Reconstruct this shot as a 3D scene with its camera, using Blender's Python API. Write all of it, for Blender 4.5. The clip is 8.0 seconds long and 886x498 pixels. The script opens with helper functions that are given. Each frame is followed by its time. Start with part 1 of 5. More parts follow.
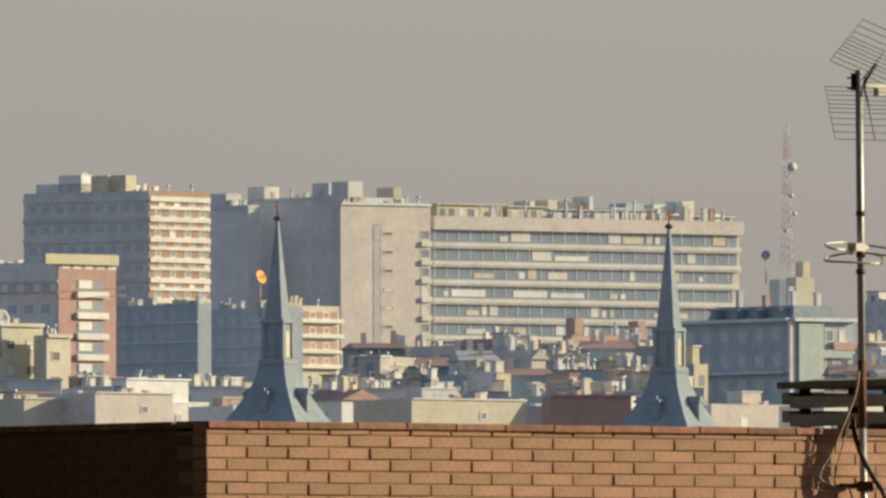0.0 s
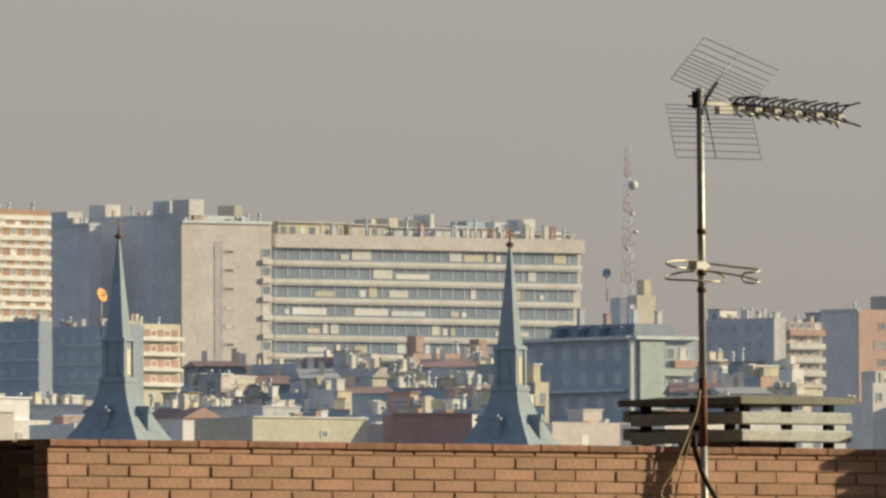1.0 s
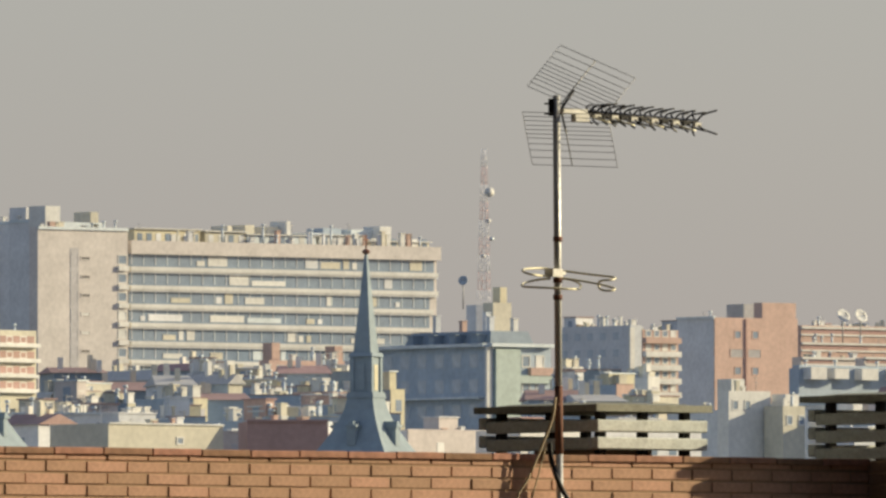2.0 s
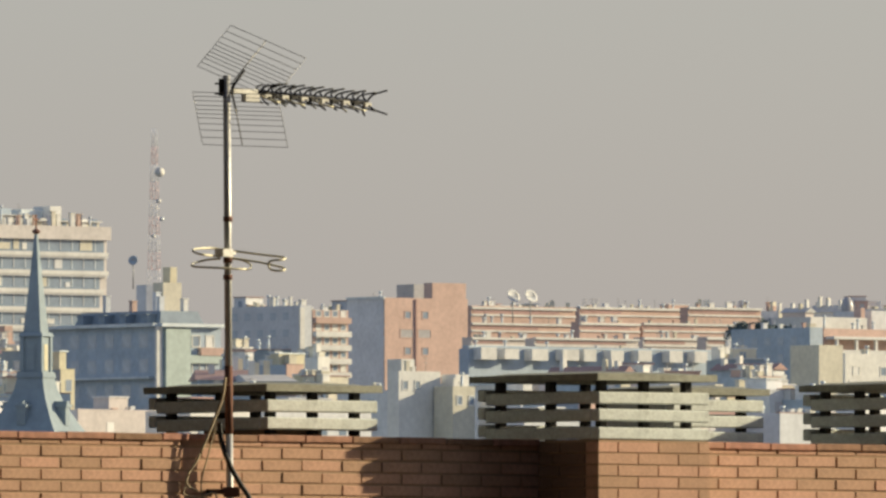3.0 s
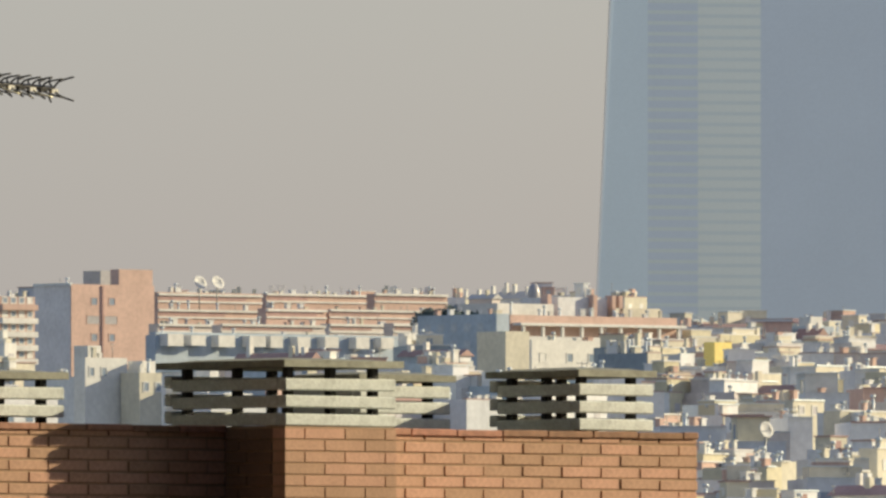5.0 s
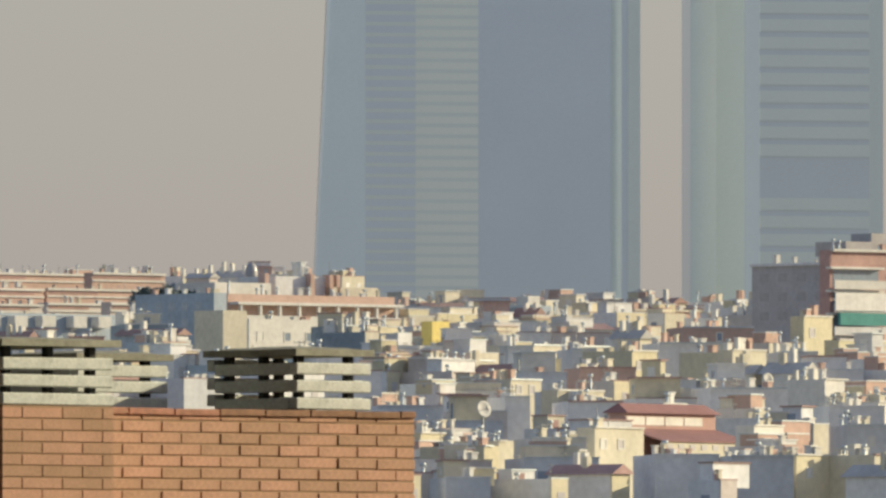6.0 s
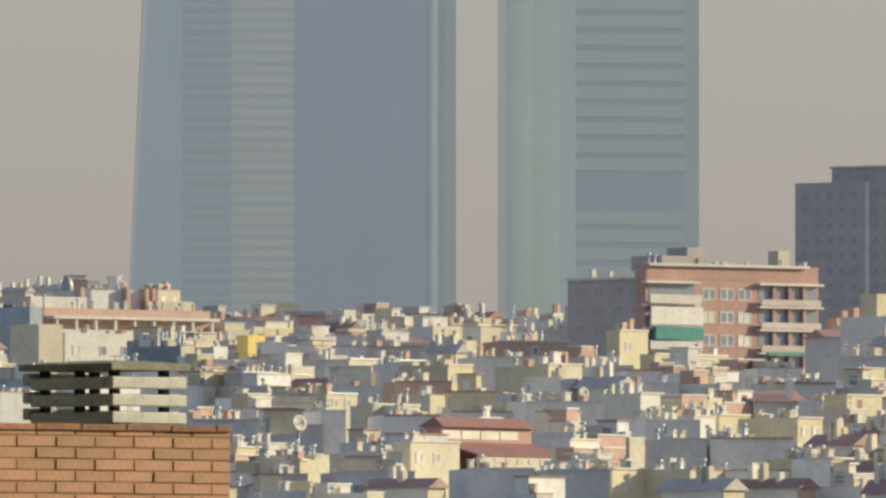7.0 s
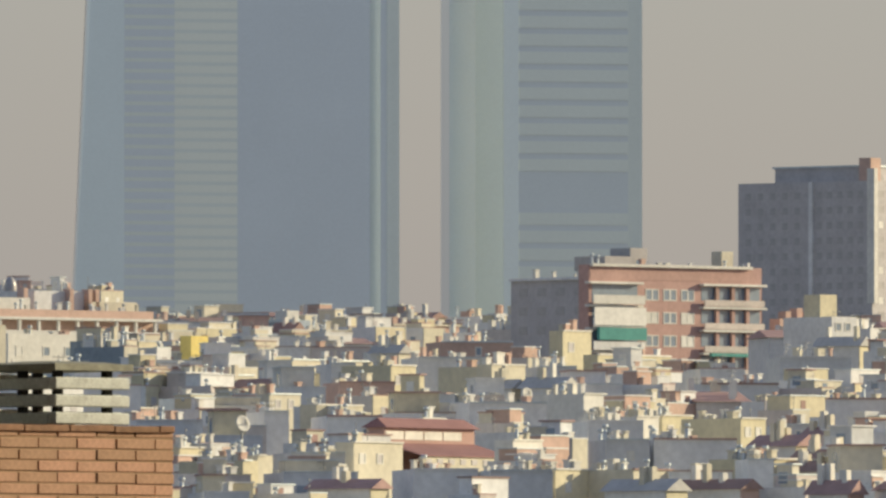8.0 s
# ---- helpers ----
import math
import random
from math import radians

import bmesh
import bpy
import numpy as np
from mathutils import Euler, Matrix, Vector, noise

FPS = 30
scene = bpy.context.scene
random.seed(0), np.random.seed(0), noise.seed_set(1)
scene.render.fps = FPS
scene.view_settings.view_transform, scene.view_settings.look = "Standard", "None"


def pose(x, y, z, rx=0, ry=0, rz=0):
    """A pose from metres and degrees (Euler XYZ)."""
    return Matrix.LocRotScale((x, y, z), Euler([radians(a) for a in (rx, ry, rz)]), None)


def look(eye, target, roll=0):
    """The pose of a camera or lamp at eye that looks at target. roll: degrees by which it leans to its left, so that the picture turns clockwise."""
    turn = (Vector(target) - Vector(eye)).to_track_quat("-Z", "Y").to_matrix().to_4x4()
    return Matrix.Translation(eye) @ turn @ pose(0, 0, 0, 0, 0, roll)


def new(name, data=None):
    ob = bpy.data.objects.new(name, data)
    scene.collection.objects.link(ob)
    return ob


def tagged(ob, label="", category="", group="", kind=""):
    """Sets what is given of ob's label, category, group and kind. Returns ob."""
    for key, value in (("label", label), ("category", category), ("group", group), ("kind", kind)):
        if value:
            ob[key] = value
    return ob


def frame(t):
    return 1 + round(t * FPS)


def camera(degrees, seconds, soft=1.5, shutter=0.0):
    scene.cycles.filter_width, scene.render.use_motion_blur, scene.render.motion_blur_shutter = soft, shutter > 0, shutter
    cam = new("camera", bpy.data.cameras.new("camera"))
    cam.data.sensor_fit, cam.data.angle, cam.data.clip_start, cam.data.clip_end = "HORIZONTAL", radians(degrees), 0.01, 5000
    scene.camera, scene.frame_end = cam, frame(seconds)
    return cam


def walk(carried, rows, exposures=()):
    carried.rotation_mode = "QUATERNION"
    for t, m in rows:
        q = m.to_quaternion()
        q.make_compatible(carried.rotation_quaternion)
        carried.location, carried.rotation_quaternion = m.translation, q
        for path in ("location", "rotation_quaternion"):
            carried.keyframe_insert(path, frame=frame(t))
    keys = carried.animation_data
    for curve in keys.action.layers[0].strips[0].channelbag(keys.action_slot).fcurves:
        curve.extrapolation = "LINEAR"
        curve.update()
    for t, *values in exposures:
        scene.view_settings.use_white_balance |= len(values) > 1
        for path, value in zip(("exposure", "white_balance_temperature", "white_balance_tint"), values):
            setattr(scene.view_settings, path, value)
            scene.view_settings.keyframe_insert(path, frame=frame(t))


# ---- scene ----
# A very long lens turns slowly on one spot: seconds, yaw, pitch, roll in degrees.
EYE = 32.0
TURNS = [
    (0.0, -0.0000, 1.5992, 0.120), (0.1, -0.0797, 1.6006, 0.122), (0.2, -0.1531, 1.6054, 0.124), (0.3, -0.1890, 1.6102, 0.126),
    (0.4, -0.2025, 1.6157, 0.128), (0.5, -0.2086, 1.6200, 0.130), (0.6, -0.2312, 1.6261, 0.130), (0.7, -0.2679, 1.6341, 0.130),
    (0.8, -0.3269, 1.6404, 0.130), (0.9, -0.3939, 1.6444, 0.130), (1.0, -0.4486, 1.6492, 0.130), (1.1, -0.4975, 1.6596, 0.115),
    (1.2, -0.5580, 1.6683, 0.100), (2.3, -1.1526, 1.6699, -0.030), (2.4, -1.3052, 1.6739, -0.030), (2.5, -1.4250, 1.6728, -0.030),
    (2.6, -1.5380, 1.6691, -0.030), (2.7, -1.6265, 1.6643, -0.030), (2.8, -1.6945, 1.6516, -0.030), (2.9, -1.7477, 1.6333, -0.030),
    (3.0, -1.7906, 1.6126, -0.030), (3.1, -1.8227, 1.5974, -0.036), (3.2, -1.8498, 1.5879, -0.042), (3.3, -1.8849, 1.5910, -0.048),
    (3.4, -1.9239, 1.5950, -0.054), (3.5, -1.9692, 1.5990, -0.060), (3.6, -2.0108, 1.6022, -0.060), (3.8, -2.0977, 1.6038, -0.060),
    (4.0, -2.1826, 1.5955, -0.060), (4.2, -2.2677, 1.5828, -0.020), (5.3, -2.8890, 1.5671, -0.010), (5.4, -2.9724, 1.5480, -0.020),
    (5.5, -3.0638, 1.5311, -0.030), (5.6, -3.1598, 1.5217, -0.026), (5.7, -3.2435, 1.5249, -0.022), (5.8, -3.3248, 1.5265, -0.018),
    (5.9, -3.3990, 1.5225, -0.014), (6.0, -3.4723, 1.5152, -0.010), (6.1, -3.5401, 1.5161, -0.008), (6.2, -3.6039, 1.5257, -0.006),
    (6.3, -3.6629, 1.5369, -0.004), (6.4, -3.7267, 1.5456, -0.002), (6.5, -3.7927, 1.5514, 0.000), (6.6, -3.8479, 1.5536, 0.000),
    (6.8, -3.9244, 1.5544, 0.000), (7.0, -3.9920, 1.5546, 0.000), (7.2, -4.0408, 1.5512, 0.000), (7.5, -4.0971, 1.5479, 0.000),
    (7.8, -4.1333, 1.5528, 0.000), (8.0, -4.1523, 1.5563, 0.000),
]
cam = camera(2.5, 8.0, soft=2.7)
walk(cam, [(t, pose(0, 0, EYE, 90 + p, r, y)) for t, y, p, r in TURNS],
     exposures=[(0.0, 0.43, 6500, 10), (1.2, 0.44, 6450, 10), (2.5, 0.68, 6400, 10), (4.2, 0.65, 6400, 10), (5.5, 0.74, 6430, 10), (6.0, 0.57, 6450, 10), (6.5, 0.52, 6470, 10), (7.0, 0.51, 6480, 10), (8.0, 0.5, 6480, 10)])

# ---- light: low sun from the side in haze ----
SUN = Vector((0.969, 0.245, math.tan(radians(17)))).normalized()
world = bpy.data.worlds.new("world")
scene.world = world
world.use_nodes = True
wn, wl = world.node_tree.nodes, world.node_tree.links
sky = wn.new("ShaderNodeTexSky")
sky.sky_type, sky.sun_disc = "NISHITA", False
sky.sun_elevation, sky.sun_rotation = radians(17), math.atan2(SUN.x, SUN.y)
sky.dust_density, sky.air_density, sky.ozone_density = 1.0, 1.3, 2.0
bg = wn["Background"]
dim = wn.new("ShaderNodeVectorMath")
dim.operation = "SCALE"
dim.inputs["Scale"].default_value = 0.05
# haze scatters more light towards the sun's side and less away from it
way = wn.new("ShaderNodeTexCoord")
toward = wn.new("ShaderNodeVectorMath")
toward.operation = "DOT_PRODUCT"
toward.inputs[1].default_value = SUN
glow = wn.new("ShaderNodeMapRange")
glow.inputs["From Min"].default_value, glow.inputs["From Max"].default_value = -1.0, 1.0
glow.inputs["To Min"].default_value, glow.inputs["To Max"].default_value = 0.98, 1.08
tone = wn.new("ShaderNodeVectorMath")
tone.operation = "SCALE"
tone.inputs[0].default_value = (0.088, 0.0935, 0.14)
haze = wn.new("ShaderNodeVectorMath")
haze.operation = "ADD"
wl.new(way.outputs["Generated"], toward.inputs[0])
wl.new(toward.outputs["Value"], glow.inputs["Value"])
wl.new(glow.outputs[0], tone.inputs["Scale"])
wl.new(tone.outputs[0], haze.inputs[1])
wl.new(sky.outputs[0], dim.inputs[0])
wl.new(dim.outputs[0], haze.inputs[0])
wl.new(haze.outputs[0], bg.inputs["Color"])
bg.inputs["Strength"].default_value = 1.0
lamp = bpy.data.lights.new("sun", "SUN")
lamp.energy, lamp.angle, lamp.color = 3.8, radians(0.6), (1.0, 0.85, 0.56)
sun = new("sun", lamp)
sun.matrix_world = look((0, 0, 300), Vector((0, 0, 300)) - SUN)


# ---- materials ----
def material(name, colour, rough=0.8, metal=0.0, vary=0.12, grain=6.0, stain=0.5, bump=0.3, random_tint=0.0, size=1.0, spec=0.3):
    """A worn surface: fine grain, large stains and a little relief, at real size."""
    m = bpy.data.materials.new(name)
    m.use_nodes = True
    n, l = m.node_tree.nodes, m.node_tree.links
    b = n["Principled BSDF"]
    b.inputs["Roughness"].default_value, b.inputs["Metallic"].default_value = rough, metal
    b.inputs["Specular IOR Level"].default_value = spec
    place = n.new("ShaderNodeTexCoord")
    fine, broad = n.new("ShaderNodeTexNoise"), n.new("ShaderNodeTexNoise")
    fine.inputs["Scale"].default_value, fine.inputs["Detail"].default_value = grain / size, 5
    broad.inputs["Scale"].default_value, broad.inputs["Detail"].default_value = stain / size, 4
    l.new(place.outputs["Object"], fine.inputs["Vector"])
    l.new(place.outputs["Object"], broad.inputs["Vector"])
    add = n.new("ShaderNodeMath")
    add.operation = "ADD"
    l.new(fine.outputs[0], add.inputs[0])
    l.new(broad.outputs[0], add.inputs[1])
    value = n.new("ShaderNodeMapRange")
    value.inputs["From Min"].default_value, value.inputs["From Max"].default_value = 0.6, 1.4
    value.inputs["To Min"].default_value, value.inputs["To Max"].default_value = 1 - vary, 1 + vary
    l.new(add.outputs[0], value.inputs["Value"])
    last = value.outputs[0]
    hsv = n.new("ShaderNodeHueSaturation")
    hsv.inputs["Color"].default_value = (*colour, 1)
    if random_tint:
        info = n.new("ShaderNodeObjectInfo")
        tint = n.new("ShaderNodeMapRange")
        tint.inputs["To Min"].default_value, tint.inputs["To Max"].default_value = 1 - random_tint, 1 + random_tint
        l.new(info.outputs["Random"], tint.inputs["Value"])
        mul = n.new("ShaderNodeMath")
        mul.operation = "MULTIPLY"
        l.new(last, mul.inputs[0])
        l.new(tint.outputs[0], mul.inputs[1])
        last = mul.outputs[0]
        hue = n.new("ShaderNodeMapRange")
        hue.inputs["To Min"].default_value, hue.inputs["To Max"].default_value = 0.5 + random_tint * 0.05, 0.5 - random_tint * 0.05
        l.new(info.outputs["Random"], hue.inputs["Value"])
        l.new(hue.outputs[0], hsv.inputs["Hue"])
    l.new(last, hsv.inputs["Value"])
    l.new(hsv.outputs[0], b.inputs["Base Color"])
    if bump:
        bp = n.new("ShaderNodeBump")
        bp.inputs["Strength"].default_value, bp.inputs["Distance"].default_value = bump, 0.01 * size
        l.new(fine.outputs[0], bp.inputs["Height"])
        l.new(bp.outputs[0], b.inputs["Normal"])
    return m


BRICK = material("orange_facing_brick", (0.54, 0.33, 0.23), 0.85, vary=0.2, grain=60, stain=4, random_tint=0.13, bump=0.12)
# darker copy of the facing brick, with shade put into its colour
BRICK_SHADED = material("shaded_facing_brick", (0.22, 0.14, 0.1), 0.9, vary=0.2, grain=60, stain=4)
MORTAR = material("mortar", (0.38, 0.265, 0.175), 0.95, grain=90, stain=5)
COPING = material("red_coping_tile", (0.36, 0.195, 0.13), 0.8, vary=0.35, grain=20, stain=5, random_tint=0.25)
CONCRETE = material("cast_concrete", (0.68, 0.72, 0.69), 0.9, vary=0.24, grain=60, stain=14, bump=0.18)
SLATE_CAP = material("weathered_concrete", (0.34, 0.345, 0.29), 0.9, vary=0.3, grain=30, stain=5)
STEEL = material("galvanised_steel", (0.6, 0.6, 0.58), 0.45, 0.35, grain=80, stain=6)
RUST = material("rusted_steel", (0.2, 0.1, 0.07), 0.8, 0.2, grain=80, stain=8, vary=0.3)
WIRE = material("dull_wire", (0.3, 0.3, 0.29), 0.5, 0.6, grain=50)
ALU_GOLD = material("yellowed_aluminium", (0.72, 0.68, 0.5), 0.45, 0.25, grain=50)
BLACK = material("black_plastic", (0.02, 0.02, 0.022), 0.5, grain=40)
CABLE = material("beige_cable", (0.45, 0.36, 0.24), 0.6, grain=40)
WHITE_PLASTIC = material("white_plastic", (0.8, 0.79, 0.74), 0.5, grain=40)
EARTH = material("dusty_ground", (0.2, 0.192, 0.18), 0.95, vary=0.25, grain=0.4, stain=0.02)
# far colours are paled and greyed: distance haze is put into them
FAR = dict(grain=1.6, stain=0.3, vary=0.17, bump=0.15, size=1.0)
CREAM = material("cream_render", (0.62, 0.58, 0.465), 0.9, random_tint=0.08, **FAR)
WHITE = material("white_render", (0.7, 0.685, 0.63), 0.9, random_tint=0.06, **FAR)
YELLOW = material("yellow_render", (0.63, 0.575, 0.41), 0.9, random_tint=0.1, **FAR)
STONE = material("pinkish_stone_render", (0.64, 0.59, 0.54), 0.9, **FAR)
PINK = material("pink_render", (0.6, 0.54, 0.495), 0.9, random_tint=0.08, **FAR)
GREY = material("grey_render", (0.71, 0.71, 0.695), 0.9, random_tint=0.1, **FAR)
REDBRICK = material("far_red_brick", (0.45, 0.3, 0.265), 0.9, random_tint=0.1, **FAR)
SALMON = material("salmon_brick", (0.56, 0.4, 0.33), 0.9, random_tint=0.06, **FAR)
BROWN = material("hazed_brown_cladding", (0.5, 0.48, 0.475), 0.7, **FAR)
TILE = material("clay_roof_tile", (0.4, 0.27, 0.24), 0.9, random_tint=0.15, **FAR)
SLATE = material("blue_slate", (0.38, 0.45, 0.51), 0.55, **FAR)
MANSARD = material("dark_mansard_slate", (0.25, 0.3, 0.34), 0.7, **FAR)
ZINC = material("zinc_sheet", (0.55, 0.6, 0.62), 0.5, 0.2, **FAR)
ROOF = material("gravel_roof", (0.5, 0.49, 0.46), 0.95, random_tint=0.1, **FAR)
PANE = material("window_glass", (0.25, 0.31, 0.38), 0.15, 0.0, spec=0.55, **FAR)
# paler copy of the pane for shaded faces, fading their windows
SHADE_PANE = material("shade_side_glass", (0.45, 0.5, 0.54), 0.25, 0.0, spec=0.4, **FAR)
SMOKED = material("smoked_glass", (0.42, 0.405, 0.4), 0.3, 0.0, spec=0.4, **FAR)
STAIR_GLASS = material("dark_stair_glass", (0.18, 0.17, 0.16), 0.3, **FAR)
BLIND = material("pale_blind", (0.72, 0.71, 0.66), 0.7, random_tint=0.1, **FAR)
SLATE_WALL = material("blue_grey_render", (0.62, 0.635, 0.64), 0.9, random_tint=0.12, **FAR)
HALL_TILE = material("deep_red_tile", (0.31, 0.17, 0.16), 0.9, **FAR)
SIGN_YELLOW = material("yellow_sign_paint", (0.85, 0.68, 0.22), 0.6, **FAR)
SPIRE_SLATE = material("weathered_spire_slate", (0.27, 0.325, 0.35), 0.85, **FAR)
BROWN_BRICK = material("brown_brick", (0.38, 0.26, 0.19), 0.9, **FAR)
# made black to cut the bounce from the unseen near roof
ROOF_DARK = material("low_bounce_roof_black", (0.05, 0.05, 0.052), 0.9, vary=0.25, grain=8, stain=1)
SOOT = material("sooty_concrete", (0.05, 0.05, 0.052), 0.95, vary=0.25, grain=30, stain=5)
GREEN = material("green_awning", (0.1, 0.32, 0.29), 0.8, **FAR)
NET = material("green_scaffold_net", (0.5, 0.57, 0.51), 0.9, **FAR)
ORANGE = material("orange_dish", (0.85, 0.42, 0.12), 0.6, **FAR)
CALM = dict(FAR, stain=0.05, vary=0.04, bump=0.02)
# pale tints put the towers' haze and each face's brightness into the glazing
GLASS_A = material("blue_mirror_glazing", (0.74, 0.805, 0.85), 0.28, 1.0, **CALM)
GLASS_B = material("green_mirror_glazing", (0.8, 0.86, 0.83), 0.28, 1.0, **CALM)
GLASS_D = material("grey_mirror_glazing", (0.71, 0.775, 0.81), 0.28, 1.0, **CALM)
# near black, so the unseen blocks send hardly any light back
BLOCKER = material("sky_blocker_black", (0.022, 0.021, 0.021), 0.95, vary=0.25, grain=3, stain=0.3)
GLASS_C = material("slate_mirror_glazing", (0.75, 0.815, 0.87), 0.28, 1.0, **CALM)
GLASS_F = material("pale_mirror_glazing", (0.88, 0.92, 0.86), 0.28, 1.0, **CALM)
RIB = material("aluminium_rib", (0.82, 0.85, 0.79), 0.35, 0.95, **FAR)
# leaf colour lifted towards blue-grey to carry haze
LEAF = material("hazed_foliage", (0.12, 0.16, 0.16), 0.9, **FAR)

# ---- bearings: u to the side and v below, in view pixels of 1 / LENS radian, from the first line of sight; things are placed to fit the camera's view ----
LENS, LEVEL = 35930.0, 974.0
SKEW = 37.0
CS, SN = math.cos(radians(SKEW)), math.sin(radians(SKEW))


def spot(u, v, d):
    return Vector((d * math.tan(u / LENS), d, EYE + (LEVEL - v) * d / LENS))


def metres(units, d):
    return units * d / LENS


def terrain(d):
    return float(np.interp(d, [-3000, 0, 1300, 1700, 2500, 3300, 4500, 5200], [-20, 0, 12, 34, 58, 80, 118, 138]))


# ---- mesh helpers ----
def box_data(boxes):
    verts, faces = [], []
    for x0, y0, z0, x1, y1, z1 in boxes:
        k = len(verts)
        verts += [(x0, y0, z0), (x1, y0, z0), (x1, y1, z0), (x0, y1, z0), (x0, y0, z1), (x1, y0, z1), (x1, y1, z1), (x0, y1, z1)]
        faces += [(k, k + 3, k + 2, k + 1), (k + 4, k + 5, k + 6, k + 7), (k, k + 1, k + 5, k + 4), (k + 1, k + 2, k + 6, k + 5),
                  (k + 2, k + 3, k + 7, k + 6), (k + 3, k, k + 4, k + 7)]
    return verts, faces


def mesh(name, verts, faces, mat, smooth=False):
    me = bpy.data.meshes.new(name)
    me.from_pydata([tuple(v) for v in verts], [], faces)
    me.materials.append(mat)
    if smooth:
        for p in me.polygons:
            p.use_smooth = True
    me.update()
    return me


def ring_mesh(name, x0, y0, x1, y1, t, z0, z1, mat):
    """Four walls round a house in one closed shell, t thick."""
    verts, faces = [], []
    for z in (z0, z1):
        for e in (0, t):
            verts += [(x0 + e, y0 + e, z), (x1 - e, y0 + e, z), (x1 - e, y1 - e, z), (x0 + e, y1 - e, z)]
    for k in range(4):
        n = (k + 1) % 4
        faces += [(k, n, 8 + n, 8 + k), (4 + n, 4 + k, 12 + k, 12 + n), (8 + k, 8 + n, 12 + n, 12 + k), (n, k, 4 + k, 4 + n)]
    return mesh(name, verts, faces, mat)


def boxes_mesh(name, boxes, mat):
    return mesh(name, *box_data(boxes), mat)


def soft_box(name, x, y, z, r, mat):
    """A box of that size with its long edges cut off by r, standing on its middle."""
    bm = bmesh.new()
    bmesh.ops.create_cube(bm, size=1)
    bmesh.ops.scale(bm, vec=(x, y, z), verts=bm.verts)
    bmesh.ops.bevel(bm, geom=bm.edges[:], offset=r, segments=1, affect="EDGES")
    me = bpy.data.meshes.new(name)
    bm.to_mesh(me)
    bm.free()
    me.materials.append(mat)
    return me


def tube_data(points, r, sides=8):
    verts, faces = [], []
    pts = [Vector(p) for p in points]
    for i, p in enumerate(pts):
        along = (pts[min(i + 1, len(pts) - 1)] - pts[max(i - 1, 0)]).normalized()
        side = along.cross(Vector((0, 0, 1)) if abs(along.z) < 0.9 else Vector((1, 0, 0))).normalized()
        up = side.cross(along)
        rr = r[i] if isinstance(r, (list, tuple)) else r
        for k in range(sides):
            a = 2 * math.pi * k / sides
            verts.append(p + side * math.cos(a) * rr + up * math.sin(a) * rr)
    for i in range(len(pts) - 1):
        for k in range(sides):
            a, b = i * sides + k, i * sides + (k + 1) % sides
            faces.append((a, b, b + sides, a + sides))
    faces += [tuple(range(sides))[::-1], tuple(range((len(pts) - 1) * sides, len(pts) * sides))]
    return verts, faces


def tubes_mesh(name, runs, mat, sides=8):
    verts, faces = [], []
    for points, r in runs:
        v, f = tube_data(points, r, sides)
        k = len(verts)
        verts += v
        faces += [tuple(i + k for i in q) for q in f]
    return mesh(name, verts, faces, mat, True)


def part(name, me, parent, label="", at=None):
    ob = new(name, me)
    ob.parent = parent
    if at is not None:
        ob.matrix_basis = at if isinstance(at, Matrix) else Matrix.Translation(at)
    return tagged(ob, label)


def thing(name, m, label, category, group="", kind=""):
    ob = new(name)
    ob.matrix_basis = m
    ob.empty_display_size = 0.2
    return tagged(ob, label, category, group, kind)


def smooth_path(points, steps=6):
    """A rounded line through the points."""
    p = [Vector(q) for q in points]
    out = []
    for i in range(len(p) - 1):
        a, b, c, d = p[max(i - 1, 0)], p[i], p[i + 1], p[min(i + 2, len(p) - 1)]
        for k in range(steps):
            t = k / steps
            out.append(0.5 * ((2 * b) + (c - a) * t + (2 * a - 5 * b + 4 * c - d) * t * t + (3 * b - a - 3 * c + d) * t ** 3))
    return out + [p[-1]]


# ---- ground: one sheet that climbs away to the horizon ----
gv, gf = [], []
RINGS = [-3000, -1200, -400, 0, 200, 600, 1000, 1300, 1500, 1700, 2100, 2500, 2900, 3300, 3900, 4500, 5200]
ACROSS = [-3200, -1600, -800, -300, -100, 0, 100, 200, 300, 500, 1000, 1800, 3200]
for y in RINGS:
    for x in ACROSS:
        gv.append((x, y, terrain(y)))
for i in range(len(RINGS) - 1):
    for k in range(len(ACROSS) - 1):
        a = i * len(ACROSS) + k
        gf.append((a, a + 1, a + 1 + len(ACROSS), a + len(ACROSS)))
tagged(new("ground", mesh("ground", gv, gf, EARTH)), "dusty city ground climbing gently away", "ground", kind="structure")


# ---- unseen dark blocks to both sides and behind, added to shade the near roof ----
def sky_blocker(name, label, x0, y0, x1, y1, top):
    ob = thing(name, Matrix.Translation((x0, y0, 0)), label, "house", "houses along the street")
    low = min(terrain(y0), terrain(y1)) - 1
    part("wall", ring_mesh("wall", 0, 0, x1 - x0, y1 - y0, 0.4, low, top, BLOCKER), ob)
    part("roof", boxes_mesh("roof", [(0.4, 0.4, top - 1.2, x1 - x0 - 0.4, y1 - y0 - 0.4, top - 0.9)], ROOF), ob, "flat gravel roof")


sky_blocker("sky_blocker", "tall unseen dark block keeping sky light off from the left", -34.0, 4.0, -3.3, 138.0, 80.0)
sky_blocker("sky_blocker", "tall unseen dark block keeping sky light off from the right", 10.0, 4.0, 42.0, 90.0, 80.0)
sky_blocker("sky_blocker", "unseen dark block behind the viewpoint keeping sky light off", -34.0, -16.0, 42.0, -1.0, 96.0)

# ---- the near roof: parapet, chimneys, aerial. Local x runs along the lit wall, local y into the building ----
CORNER = spot(-417, 274, 98.0)
